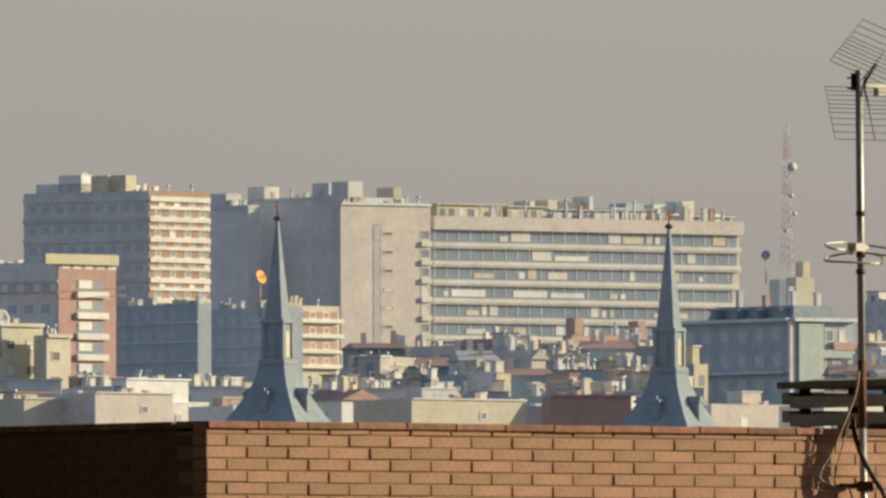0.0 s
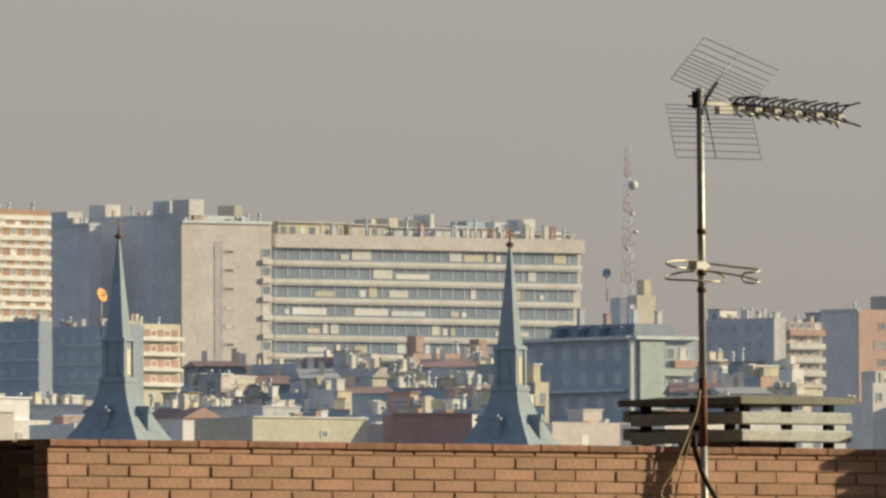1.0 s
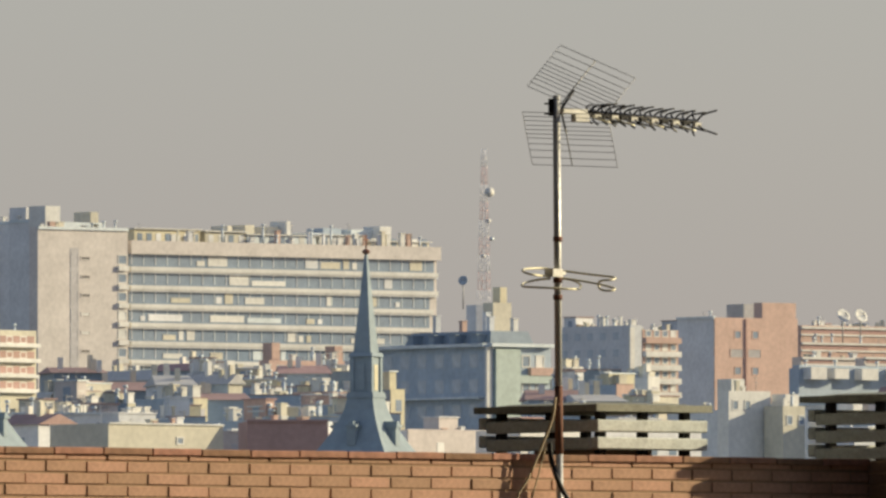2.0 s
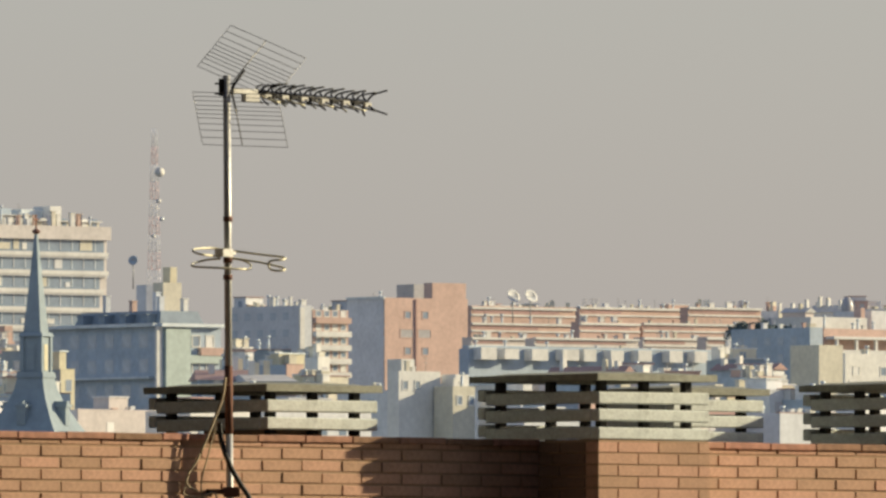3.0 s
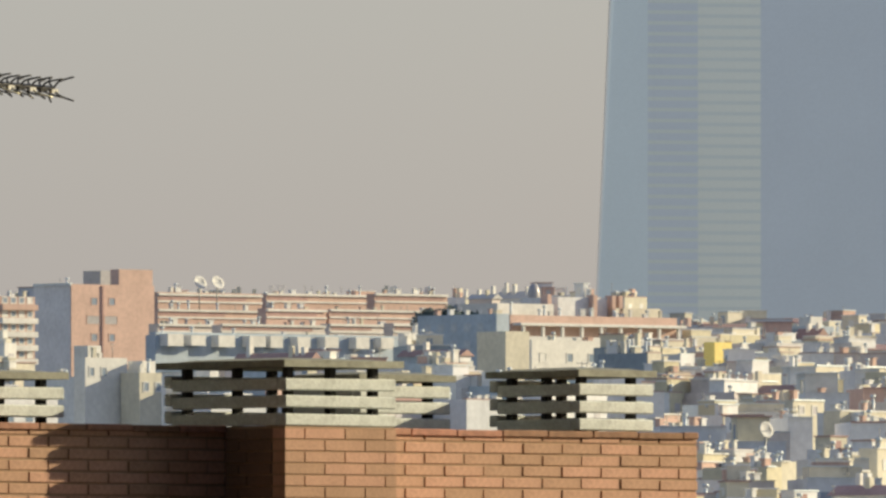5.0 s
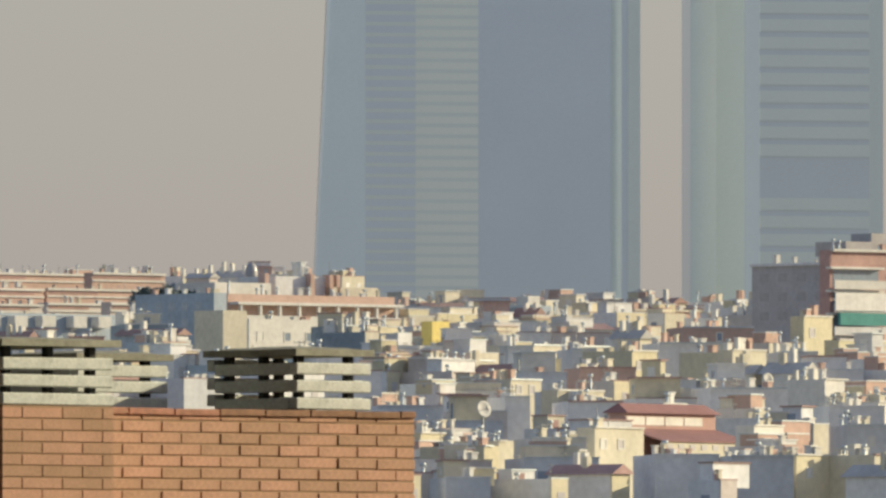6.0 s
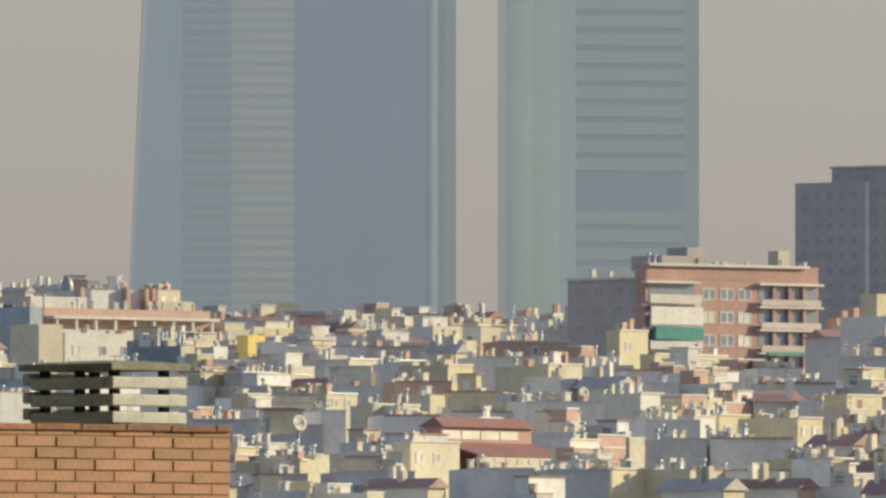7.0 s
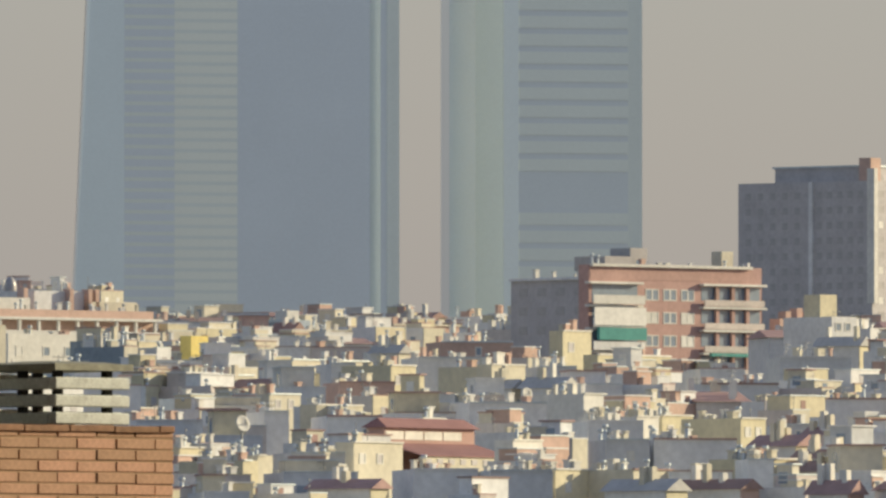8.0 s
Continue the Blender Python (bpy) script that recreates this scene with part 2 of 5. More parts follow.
ROOF_EDGE = Matrix.Translation(CORNER) @ pose(0, 0, 0, 0, 0, SKEW)
WALL_LONG = 9.105
COURSE, BRICK_LONG = 0.0588, 0.2604


def along(u, y=0.0):
    """How far along the lit wall the line of sight u meets the plane y metres behind its face."""
    t = math.tan(u / LENS)
    return (t * (CORNER.y + y * CS) - CORNER.x + y * SN) / (CS - SN * t)


def near_height(v, x, y=0.0):
    """Height over the wall's top of the line of sight v, at the local place x, y."""
    d = CORNER.y + x * SN + y * CS
    return EYE + (LEVEL - v) * d / LENS - CORNER.z


near_house = thing("brick_house", Matrix.Translation((CORNER.x, CORNER.y, 0)) @ pose(0, 0, 0, 0, 0, SKEW), "orange brick apartment house with a flat roof", "house")
TOP = CORNER.z
LOW = terrain(100) - 0.5
part("wall", ring_mesh("house_wall", 0.006, 0.006, WALL_LONG - 0.006, 7.0, 0.23, LOW, TOP - 0.05, MORTAR), near_house, "raked dark mortar bed")
part("roof", boxes_mesh("house_roof", [(0.25, 0.24, TOP - 0.9, WALL_LONG - 0.25, 6.76, TOP - 0.6)], ROOF_DARK), near_house, "unseen flat roof, black to bounce little light")

# concrete slat stacks
def slat_stack(name, x0, y0, wide, deep, low, rows, cap_z, label, step=0.0885, base=False, bays=(2, 2), lip=0.05):
    """A flue stack: rows of concrete slats on corner posts, a cap slab over them, a brick base where it stands proud."""
    st = thing(name, ROOF_EDGE @ Matrix.Translation((x0, y0, 0)), label, "chimney", "slatted chimneys on the roof")
    t = 0.06
    top = low + rows * step
    for k in range(rows):
        z = low + k * step
        for i, (bx, by, sx, sy) in enumerate(((wide / 2, t / 2, wide, t), (wide / 2, deep - t / 2, wide, t), (t / 2, deep / 2, t, deep - 2 * t - 0.006), (wide - t / 2, deep / 2, t, deep - 2 * t - 0.006))):
            me = soft_box("slat", sx, sy, 0.06, 0.006, CONCRETE)
            part("slat", me, st, at=pose(bx, by, z + 0.03 + (0, 0.023, 0, 0.0115)[i] + random.uniform(-0.003, 0.003), 1.35 if i == 3 else 0, random.uniform(-0.25, 0.25) if sx > sy else 0, 0))
    posts = [(0, 0), (1, 0), (0, 1), (1, 1)] + [(i / bays[0], 0) for i in range(1, bays[0])] + [(0, k / bays[1]) for k in range(1, bays[1])]
    for fx, fy in posts:
        px, py = 0.085 + fx * (wide - 0.17), 0.085 + fy * (deep - 0.17)
        part("post", soft_box("post", 0.045, 0.045, cap_z - low + (0 if base else 0.3), 0.004, SOOT), st, "sooty concrete post", at=(px, py, (cap_z + low) / 2 - (0 if base else 0.15)))
    # cap slab, slightly crowned
    bm = bmesh.new()
    bmesh.ops.create_grid(bm, x_segments=6, y_segments=6, size=0.5)
    bmesh.ops.scale(bm, vec=(wide + 2 * lip, deep + 2 * lip, 1), verts=bm.verts)
    for v in bm.verts:
        fx, fy = abs(v.co.x) / (wide / 2 + lip), abs(v.co.y) / (deep / 2 + lip)
        v.co.z = 0.022 * (1 - max(fx, fy) ** 2) if max(fx, fy) < 0.99 else 0
        v.co.z += 0.003 * noise.noise(v.co * 3)
    out = bmesh.ops.extrude_face_region(bm, geom=bm.faces[:])
    for v in out["geom"]:
        if isinstance(v, bmesh.types.BMVert):
            v.co.z = -0.034
    bmesh.ops.recalc_face_normals(bm, faces=bm.faces)
    me = bpy.data.meshes.new("cap")
    bm.to_mesh(me)
    bm.free()
    me.materials.append(SLATE_CAP)
    part("cap", me, st, "weathered concrete cap slab", at=(wide / 2, deep / 2, cap_z + 0.034))
    # inner flue lining, dark, below the slats
    part("flue", boxes_mesh("flue", [(0.2, 0.2, low - 0.5, wide - 0.2, deep - 0.2, low + 0.005)], MORTAR), st, "sooty flue mouth")
    if base:
        part("base_core", boxes_mesh("base_core", [(0.006, 0.006, -2.4, wide - 0.006, -y0 - 0.002, low - 0.004)], MORTAR), st, "raked dark mortar bed")
        n = int(2.4 / COURSE)
        keep, side = [], []
        for c in range(n):
            z = low - 0.005 - (c + 1) * COURSE
            shift = 0 if c % 2 else -BRICK_LONG / 2
            x = shift
            while x < wide:
                a, b = max(x, 0), min(x + BRICK_LONG - 0.009, wide)
                if b - a > 0.03:
                    bx = (a, 0.0, z, b, 0.1, z + COURSE - 0.009)
                    if c < 9:
                        part("brick", boxes_mesh("brick", [bx], BRICK), st)
                    else:
                        keep.append(bx)
                x += BRICK_LONG
            # flank bricks use the copy darkened to look shaded
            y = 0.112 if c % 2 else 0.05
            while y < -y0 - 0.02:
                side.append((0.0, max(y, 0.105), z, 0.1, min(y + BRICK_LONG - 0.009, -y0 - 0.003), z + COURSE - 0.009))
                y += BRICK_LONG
        tagged(part("brickwork", boxes_mesh("brickwork", keep, BRICK), st, "orange brick courses"), kind="stuff")
        tagged(part("side_brickwork", boxes_mesh("side_brickwork", side, BRICK_SHADED), st, "brick courses round the corner, darkened as shade"), kind="stuff")
    return st


XC1 = along(811.5, 0.3)
slat_stack("slatted_chimney", XC1, 0.3, 0.705, 0.966, near_height(282, XC1, 0.3), 2, near_height(214, XC1, 0.3), "low concrete slat chimney with a wide crowned cap behind the parapet", lip=0.016)
XC2 = along(1398, -0.48)
slat_stack("slatted_chimney", XC2, -0.48, 0.718, 0.967, near_height(298, XC2, -0.48), 3, near_height(194, XC2, -0.48), "tall concrete slat chimney on a proud orange brick base", base=True, lip=0.028)
XC4 = along(1691, 0.75) - 0.6
slat_stack("slatted_chimney", XC4, 0.75, 0.6, 0.6, near_height(305, XC4, 0.75), 3, near_height(219, XC4, 0.75), "lower concrete slat chimney half hidden behind a taller one", step=0.08, bays=(1, 1), lip=0.02)
XC3 = along(1918, 0.35)
slat_stack("slatted_chimney", XC3, 0.35, 0.5, 0.72, near_height(306, XC3, 0.35), 3, near_height(211, XC3, 0.35), "small concrete slat chimney near the roof's end", step=0.088, bays=(1, 2), lip=0.012)

# ---- the television aerial on its mast, in front of the parapet ----
MAST_Y = -0.075
MAST_X = along(743, MAST_Y)
mast_foot = ROOF_EDGE @ Vector((MAST_X, MAST_Y, 0))
MD = mast_foot.y / LENS


def seen(u, v, deep=0.0):
    """Place beside the mast: u, v by sight, deep metres beyond it."""
    return Vector(((u - 743) * MD, deep, EYE + (LEVEL - v) * mast_foot.y / LENS - mast_foot.z))


aerial = thing("tv_aerial_mast", Matrix.Translation(mast_foot), "galvanised mast carrying a television aerial, strapped to the parapet", "aerial")
part("mast", tubes_mesh("mast", [([seen(739, -345), seen(743, 210)], 0.0185)], STEEL, 14), aerial, "galvanised steel tube")
part("mast_sleeve", tubes_mesh("mast_sleeve", [([seen(742.8, 170), seen(744, 290)], 0.0205)], RUST, 14), aerial, "rust brown lower tube")
part("mast_foot", tubes_mesh("mast_foot", [([seen(744, 284), seen(748, 620)], 0.0185)], STEEL, 14), aerial)
for v in (-95, 8, -22, 200):
    part("clamp", tubes_mesh("clamp", [([seen(741.4, v), seen(741.4, v + 9)], 0.023)], RUST, 12), aerial, "dark clamp band")
part("wall_bracket", boxes_mesh("wall_bracket", [(-0.11, -0.03, seen(0, 392).z - 0.012, 0.05, 0.0, seen(0, 392).z + 0.012), (-0.11, -0.03, seen(0, 400).z, -0.08, 0.06, seen(0, 392).z + 0.01),
     (-0.025, -0.035, seen(0, 402).z, 0.055, 0.03, seen(0, 384).z)], RUST), aerial, "rusty wall bracket with a clamp")
part("stay_tube", tubes_mesh("stay_tube", [(smooth_path([seen(727, 270, 0.02), seen(730, 300, 0.015), seen(743, 341, -0.03), seen(762, 376, -0.03), seen(786, 420, -0.02), seen(806, 520, 0)]), 0.013)], BLACK, 10), aerial, "black cable conduit")
part("cable", tubes_mesh("cable", [(smooth_path([seen(737, 190, -0.025), seen(732, 226, -0.035), seen(718, 264, -0.05), seen(702, 303, -0.07), seen(687, 336, -0.085), seen(672, 360, -0.1), seen(668, 380, -0.105), seen(688, 392, -0.08)]), 0.007)], CABLE, 8), aerial, "beige coaxial cable")
part("loose_cable", tubes_mesh("loose_cable", [(smooth_path([seen(688, 392, -0.08), seen(668, 384, -0.105), seen(664, 398, -0.11), seen(690, 402, -0.08), seen(716, 395, -0.055), seen(724, 410, -0.045), seen(738, 450, -0.03)]), 0.005),
     (smooth_path([seen(722, 270, -0.03), seen(706, 330, -0.06), seen(694, 380, -0.08), seen(700, 430, -0.07)]), 0.004)], CABLE, 8), aerial, "looped thin cable")
# crossed-element aerial with a two-leaf grid reflector
part("aerial_bracket", boxes_mesh("aerial_bracket", [(-0.05, -0.03, seen(0, -339).z, -0.024, 0.03, seen(0, -309).z), (-0.07, -0.008, seen(0, -332).z, 0.03, 0.008, seen(0, -329).z), (-0.07, -0.008, seen(0, -314).z, 0.03, 0.008, seen(0, -311).z)], BLACK), aerial, "dark mast bracket")
b0, b1 = seen(750, -319, 0.0), seen(993, -305, 0.55)
along_boom = (b1 - b0).normalized()
across = Vector((along_boom.y, -along_boom.x, 0)).normalized()
part("boom", tubes_mesh("boom", [([b0, b1], 0.0125)], BLACK, 4), aerial, "dark boom tube")
part("feed_box", boxes_mesh("feed_box", [(-0.042, -0.02, -0.019, 0.042, 0.02, 0.019)], WHITE_PLASTIC), aerial, "white feed box", at=Matrix.Translation(seen(781, -305, -0.03)) @ pose(0, 0, 0, 0, 0, SKEW))
part("feed_arm", boxes_mesh("feed_arm", [(-0.075, -0.015, -0.012, 0.075, 0.015, 0.012)], WHITE_PLASTIC), aerial, "pale feed arm", at=Matrix.Translation(seen(770, -316, -0.02)) @ pose(0, 0, 0, 0, 0, SKEW))
for i in range(12):
    c = b0.lerp(b1, 0.2 + 0.8 * (i / 11) ** 1.15)
    arm = 0.068 + 0.006 * (i % 2) + (0.014 if i == 11 else 0)
    for sx in (1, -1):
        for sz in (1, -1):
            tip = c + across * sx * arm + Vector((0, 0, sz * arm * 0.68)) + along_boom * (0.075 if i < 11 else 0.06)
            mid = c + across * sx * arm * 0.45 + Vector((0, 0, sz * arm * 0.4)) + along_boom * 0.005
            part("director", tubes_mesh("director", [(smooth_path([c, mid, tip], 3), 0.0052)], ALU_GOLD if sz < 0 and i % 3 == 0 else BLACK, 6), aerial)
    part("director_holder", boxes_mesh("director_holder", [(-0.02, -0.014, -0.024, 0.02, 0.012, -0.004)], WHITE_PLASTIC if i % 2 else BLACK), aerial, "plastic element holder", at=Matrix.Translation(c + Vector((0, -0.01, 0))) @ pose(0, 0, 0, 0, 0, SKEW))


def grid_leaf(a, e1, e2, steps, name, label):
    """A reflector leaf: rods along e2 at the given steps of e1, two side rods and a spine."""
    runs = [([a + e1 * s, a + e1 * s + e2], 0.0019) for s in steps]
    runs += [([a, a + e1], 0.0015), ([a + e2, a + e1 + e2], 0.0015), ([a + e2 * 0.47 + Vector((0, 0.005, 0)), a + e1 + e2 * 0.47 + Vector((0, 0.005, 0))], 0.003)]
    leaf = part(name, tubes_mesh(name, runs[-1:], WIRE, 6), aerial, label)
    for r in runs[:-1]:
        part("rod", tubes_mesh("rod", [r], WIRE, 6), leaf)


UP_A, UP_B, UP_C = seen(688, -362, 0.02), seen(748, -437, 0.22), seen(879, -375, -0.05)
grid_leaf(UP_A, UP_B - UP_A, UP_C - UP_B, (0, 0.1, 0.2, 0.28, 0.36, 0.44, 0.52, 0.6, 0.72, 0.86, 1.0), "reflector", "upper wire grid reflector leaf")
LO_A, LO_B, LO_C = seen(679, -316, 0.02), seen(698, -225, 0.2), seen(847, -217, -0.05)
grid_leaf(LO_A, LO_B - LO_A, LO_C - LO_B, (0, 0.08, 0.16, 0.25, 0.33, 0.41, 0.49, 0.6, 0.72, 0.86, 1.0), "reflector", "lower wire grid reflector leaf")
part("reflector_arm", tubes_mesh("reflector_arm", [([seen(748, -322), seen(771, -355, 0.05)], 0.007), ([seen(748, -315), seen(757, -280, 0.05)], 0.006)], BLACK, 6), aerial, "black reflector arms")

# ring dipole lower on the mast
ring = thing("fm_ring_aerial", Matrix.Translation(mast_foot), "yellowed folded ring dipole clamped round the mast", "aerial")


def bent(points):
    """A bent tube: pixel positions across and down in the camera's view, and metres beyond the mast."""
    return smooth_path([seen(651 + a * 0.51, -119 + b * 0.51, deep) for a, b, deep in points], 5)


part("ring_tube", tubes_mesh("ring_tube", [(bent([(150, 187, -0.03), (88, 182, -0.14), (60, 173, -0.1), (56, 163, 0.0), (76, 156, 0.12), (130, 153, 0.22), (185, 160, 0.22), (290, 176, 0.12), (364, 186, 0.05), (378, 192, 0.0)]), 0.0056)], ALU_GOLD, 8), ring, "upper bent tube")
part("ring_tube", tubes_mesh("ring_tube", [(bent([(150, 194, -0.02), (110, 195, 0.1), (73, 203, 0.12), (54, 213, 0.02), (57, 222, -0.08), (86, 226, -0.16), (150, 229, -0.18), (220, 232, -0.14), (250, 230, -0.06), (258, 220, 0.0), (250, 207, 0.05), (225, 197, 0.04), (190, 193, 0.0)]), 0.0056)], ALU_GOLD, 8), ring, "lower bent tube")
part("ring_end", tubes_mesh("ring_end", [(bent([(378, 192, 0.0), (365, 198, -0.05), (330, 201, -0.06), (318, 210, -0.05), (322, 229, -0.06), (340, 236, -0.08), (368, 235, -0.07), (375, 229, -0.03), (360, 222, 0.0), (300, 208, 0.0), (200, 192, 0.0), (165, 189, 0.0)]), 0.0056)], ALU_GOLD, 8), ring, "folded end of the tube")
part("ring_clamp", boxes_mesh("ring_clamp", [(-0.05, -0.03, -0.018, 0.02, 0.03, 0.02), (0.02, -0.02, -0.008, 0.05, 0.02, 0.01)], WHITE_PLASTIC), ring, "pale plastic clamp", at=Matrix.Translation(seen(738, -30, -0.02)) @ pose(0, 0, 0, 0, 0, SKEW + 8))


# ---- the city: houses seen over the parapet ----
class Block:
    """A house seen on its corner. Its lit face is local -y, its shaded face local -x; faces are marked out by sight lines."""

    def __init__(self, name, label, u0, uc, u1, vt, d, mat, skew=SKEW, category="house", group="", roof=ROOF, rim=0.5, roof_label="", deep=None):
        self.cs, self.sn = math.cos(radians(skew)), math.sin(radians(skew))
        self.uc, self.vt, self.pm, self.skew = uc, vt, d / LENS, skew
        self.l, self.w = max((uc - u0) * self.pm / self.sn, 2.0), max((u1 - uc) * self.pm / self.cs, 2.0)
        self.l = deep or self.l
        c = spot(uc, vt, d)
        self.base = terrain(d + (self.w + self.l) * 0.5) - 4
        self.h = c.z - self.base
        self.ob = thing(name, Matrix.Translation((c.x, c.y, self.base)) @ pose(0, 0, 0, 0, 0, skew), label, category, group)
        w, l, h, t = self.w, self.l, self.h, 0.3
        part("wall", ring_mesh("wall", 0, 0, w, l, t, 0, h, mat), self.ob)
        if rim is not None:
            part("roof", boxes_mesh("roof", [(t, t, h - rim - 0.3, w - t, l - t, h - rim)], roof), self.ob, roof_label)

    def z(self, v):
        return self.h - (v - self.vt) * self.pm

    def x(self, u, y=0.0):
        return (u - self.uc) * self.pm / self.cs + y * self.sn / self.cs

    def y(self, u):
        return (self.uc - u) * self.pm / self.sn

    def lit(self, name, u0, u1, v0, v1, mat, proud=0.12, sunk=0.2, label=""):
        return part(name, boxes_mesh(name, [(self.x(u0), -proud, self.z(v1), self.x(u1), sunk, self.z(v0))], mat), self.ob, label)

    def shade(self, name, u0, u1, v0, v1, mat, proud=0.12, sunk=0.2, label=""):
        return part(name, boxes_mesh(name, [(-proud, self.y(u1), self.z(v1), sunk, self.y(u0), self.z(v0))], mat), self.ob, label)

    def lit_windows(self, us, vs, du, dv, mat=PANE, frame_mat=None):
        """Windows with a proud surround and a pane set in it."""
        w, h = du * self.pm / self.cs, dv * self.pm
        f = 0.14
        rim = boxes_mesh("window", [(-f, -0.06, -f, w + f, 0.1, 0), (-f, -0.06, h, w + f, 0.1, h + f), (-f, -0.06, 0, 0, 0.1, h), (w, -0.06, 0, w + f, 0.1, h)], frame_mat or WHITE)
        panes = [boxes_mesh("pane", [(0, -0.015, 0, w, 0.1, h)], m) for m in (mat, BLIND)]
        for v in vs:
            for u in us:
                at = (self.x(u), 0, self.z(v + dv))
                win = part("window", rim, self.ob, at=at)
                part("pane", panes[random.random() < 0.25], win)

    def shade_windows(self, us, vs, du, dv, mat=SHADE_PANE):
        w, h = du * self.pm / self.sn, dv * self.pm
        me = boxes_mesh("window", [(-0.03, 0, 0, 0.1, w, h)], mat)
        for v in vs:
            for u in us:
                part("window", me, self.ob, at=(0, self.y(u + du), self.z(v + dv)))

    def roof_box(self, name, u0, u1, v0, mat, y=1.5, deep=None, label="", low=None):
        """A box standing on the roof, its lit face at local y."""
        y = max(y, min(self.y(u0) + 0.4, self.l - 1.5))
        x0, x1 = self.x(u0, y), self.x(u1, y)
        d = deep or max(1.2, (x1 - x0) * 0.6)
        bottom = self.h - 0.55 if low is None else self.z(low)
        return part(name, boxes_mesh(name, [(x0, y, bottom, x1, y + d, self.z(v0))], mat), self.ob, label)

    def clutter(self, n, rng, low=4, high=18, girth=(0.35, 0.9), tints=None):
        """Chimney pots, tanks and rods on the roof."""
        for k in range(n):
            x, y = rng.uniform(0.5, max(0.6, self.w - 1.2)), rng.uniform(0.4, max(0.5, self.l - 1.2))
            hh = rng.uniform(low, high) * self.pm
            kind = rng.random()
            if kind < 0.6:
                s = rng.uniform(*girth)
                turn = rng.uniform(30, 45) if self.skew < 20 else 0
                part("chimney", boxes_mesh("chimney", [(0, 0, self.h - 0.6, s, s * 0.8, self.h + hh), (-0.08, -0.08, self.h + hh, s + 0.08, s * 0.8 + 0.08, self.h + hh + 0.12)], rng.choice(tints or (WHITE, CREAM, WHITE, SALMON, GREY))), self.ob, at=pose(x, y, 0, 0, 0, turn))
            elif kind < 0.78:
                part("flue_pipe", tubes_mesh("flue_pipe", [([(x, y, self.h - 0.6), (x, y, self.h + hh * 1.2)], 0.16), ([(x, y, self.h + hh * 1.2 + 0.1), (x, y, self.h + hh * 1.2 + 0.4)], 0.26)], ZINC, 8), self.ob, "metal flue pipe")
            else:
                r, hz = 0.035, self.h + hh * 1.7
                part("roof_aerial", tubes_mesh("roof_aerial", [([(x, y, self.h - 0.6), (x, y, hz)], r), ([(x - 0.6, y - 0.3, hz - 0.2), (x + 0.6, y + 0.3, hz - 0.2)], r * 0.8), ([(x - 0.4, y - 0.2, hz - 0.7), (x + 0.4, y + 0.2, hz - 0.7)], r * 0.8)], WIRE, 4), self.ob, "thin roof aerial")


def dish(u, v, d, r, mat, face=(0.55, -0.8, 0.25), label="round satellite dish on a short post"):
    """A bowl on a post, with its feed arm."""
    c = spot(u, v, d)
    ob = thing("satellite_dish", Matrix.Translation((c.x, c.y, c.z)), label, "dish")
    turn = Vector(face).to_track_quat("Z", "Y").to_matrix().to_4x4()
    verts, faces, n, rings = [(0, 0, 0)], [], 18, 4
    for i in range(1, rings + 1):
        for k in range(n):
            a = 2 * math.pi * k / n
            q = i / rings
            verts.append((r * q * math.cos(a), r * q * math.sin(a), 0.22 * r * q * q))
    for k in range(n):
        faces.append((0, 1 + k, 1 + (k + 1) % n))
        for i in range(rings - 1):
            a, b = 1 + i * n + k, 1 + i * n + (k + 1) % n
            faces.append((a, a + n, b + n, b))
    me = mesh("bowl", verts, faces, mat, True)
    bowl = part("bowl", me, ob, at=turn)
    solid = bowl.modifiers.new("thick", "SOLIDIFY")
    solid.thickness = 0.06
    part("post", tubes_mesh("post", [([(0, 0.1, -4.5), (0, 0.1, 0)], 0.09)], WIRE, 8), ob)
    tip = turn @ Vector((0, 0, r * 0.8))
    part("feed", tubes_mesh("feed", [([turn @ Vector((r * 0.7, 0, 0.12 * r)), tip], 0.05), ([tip, tip * 1.12], 0.12)], WIRE, 6), ob, "feed arm with its horn")
    return ob


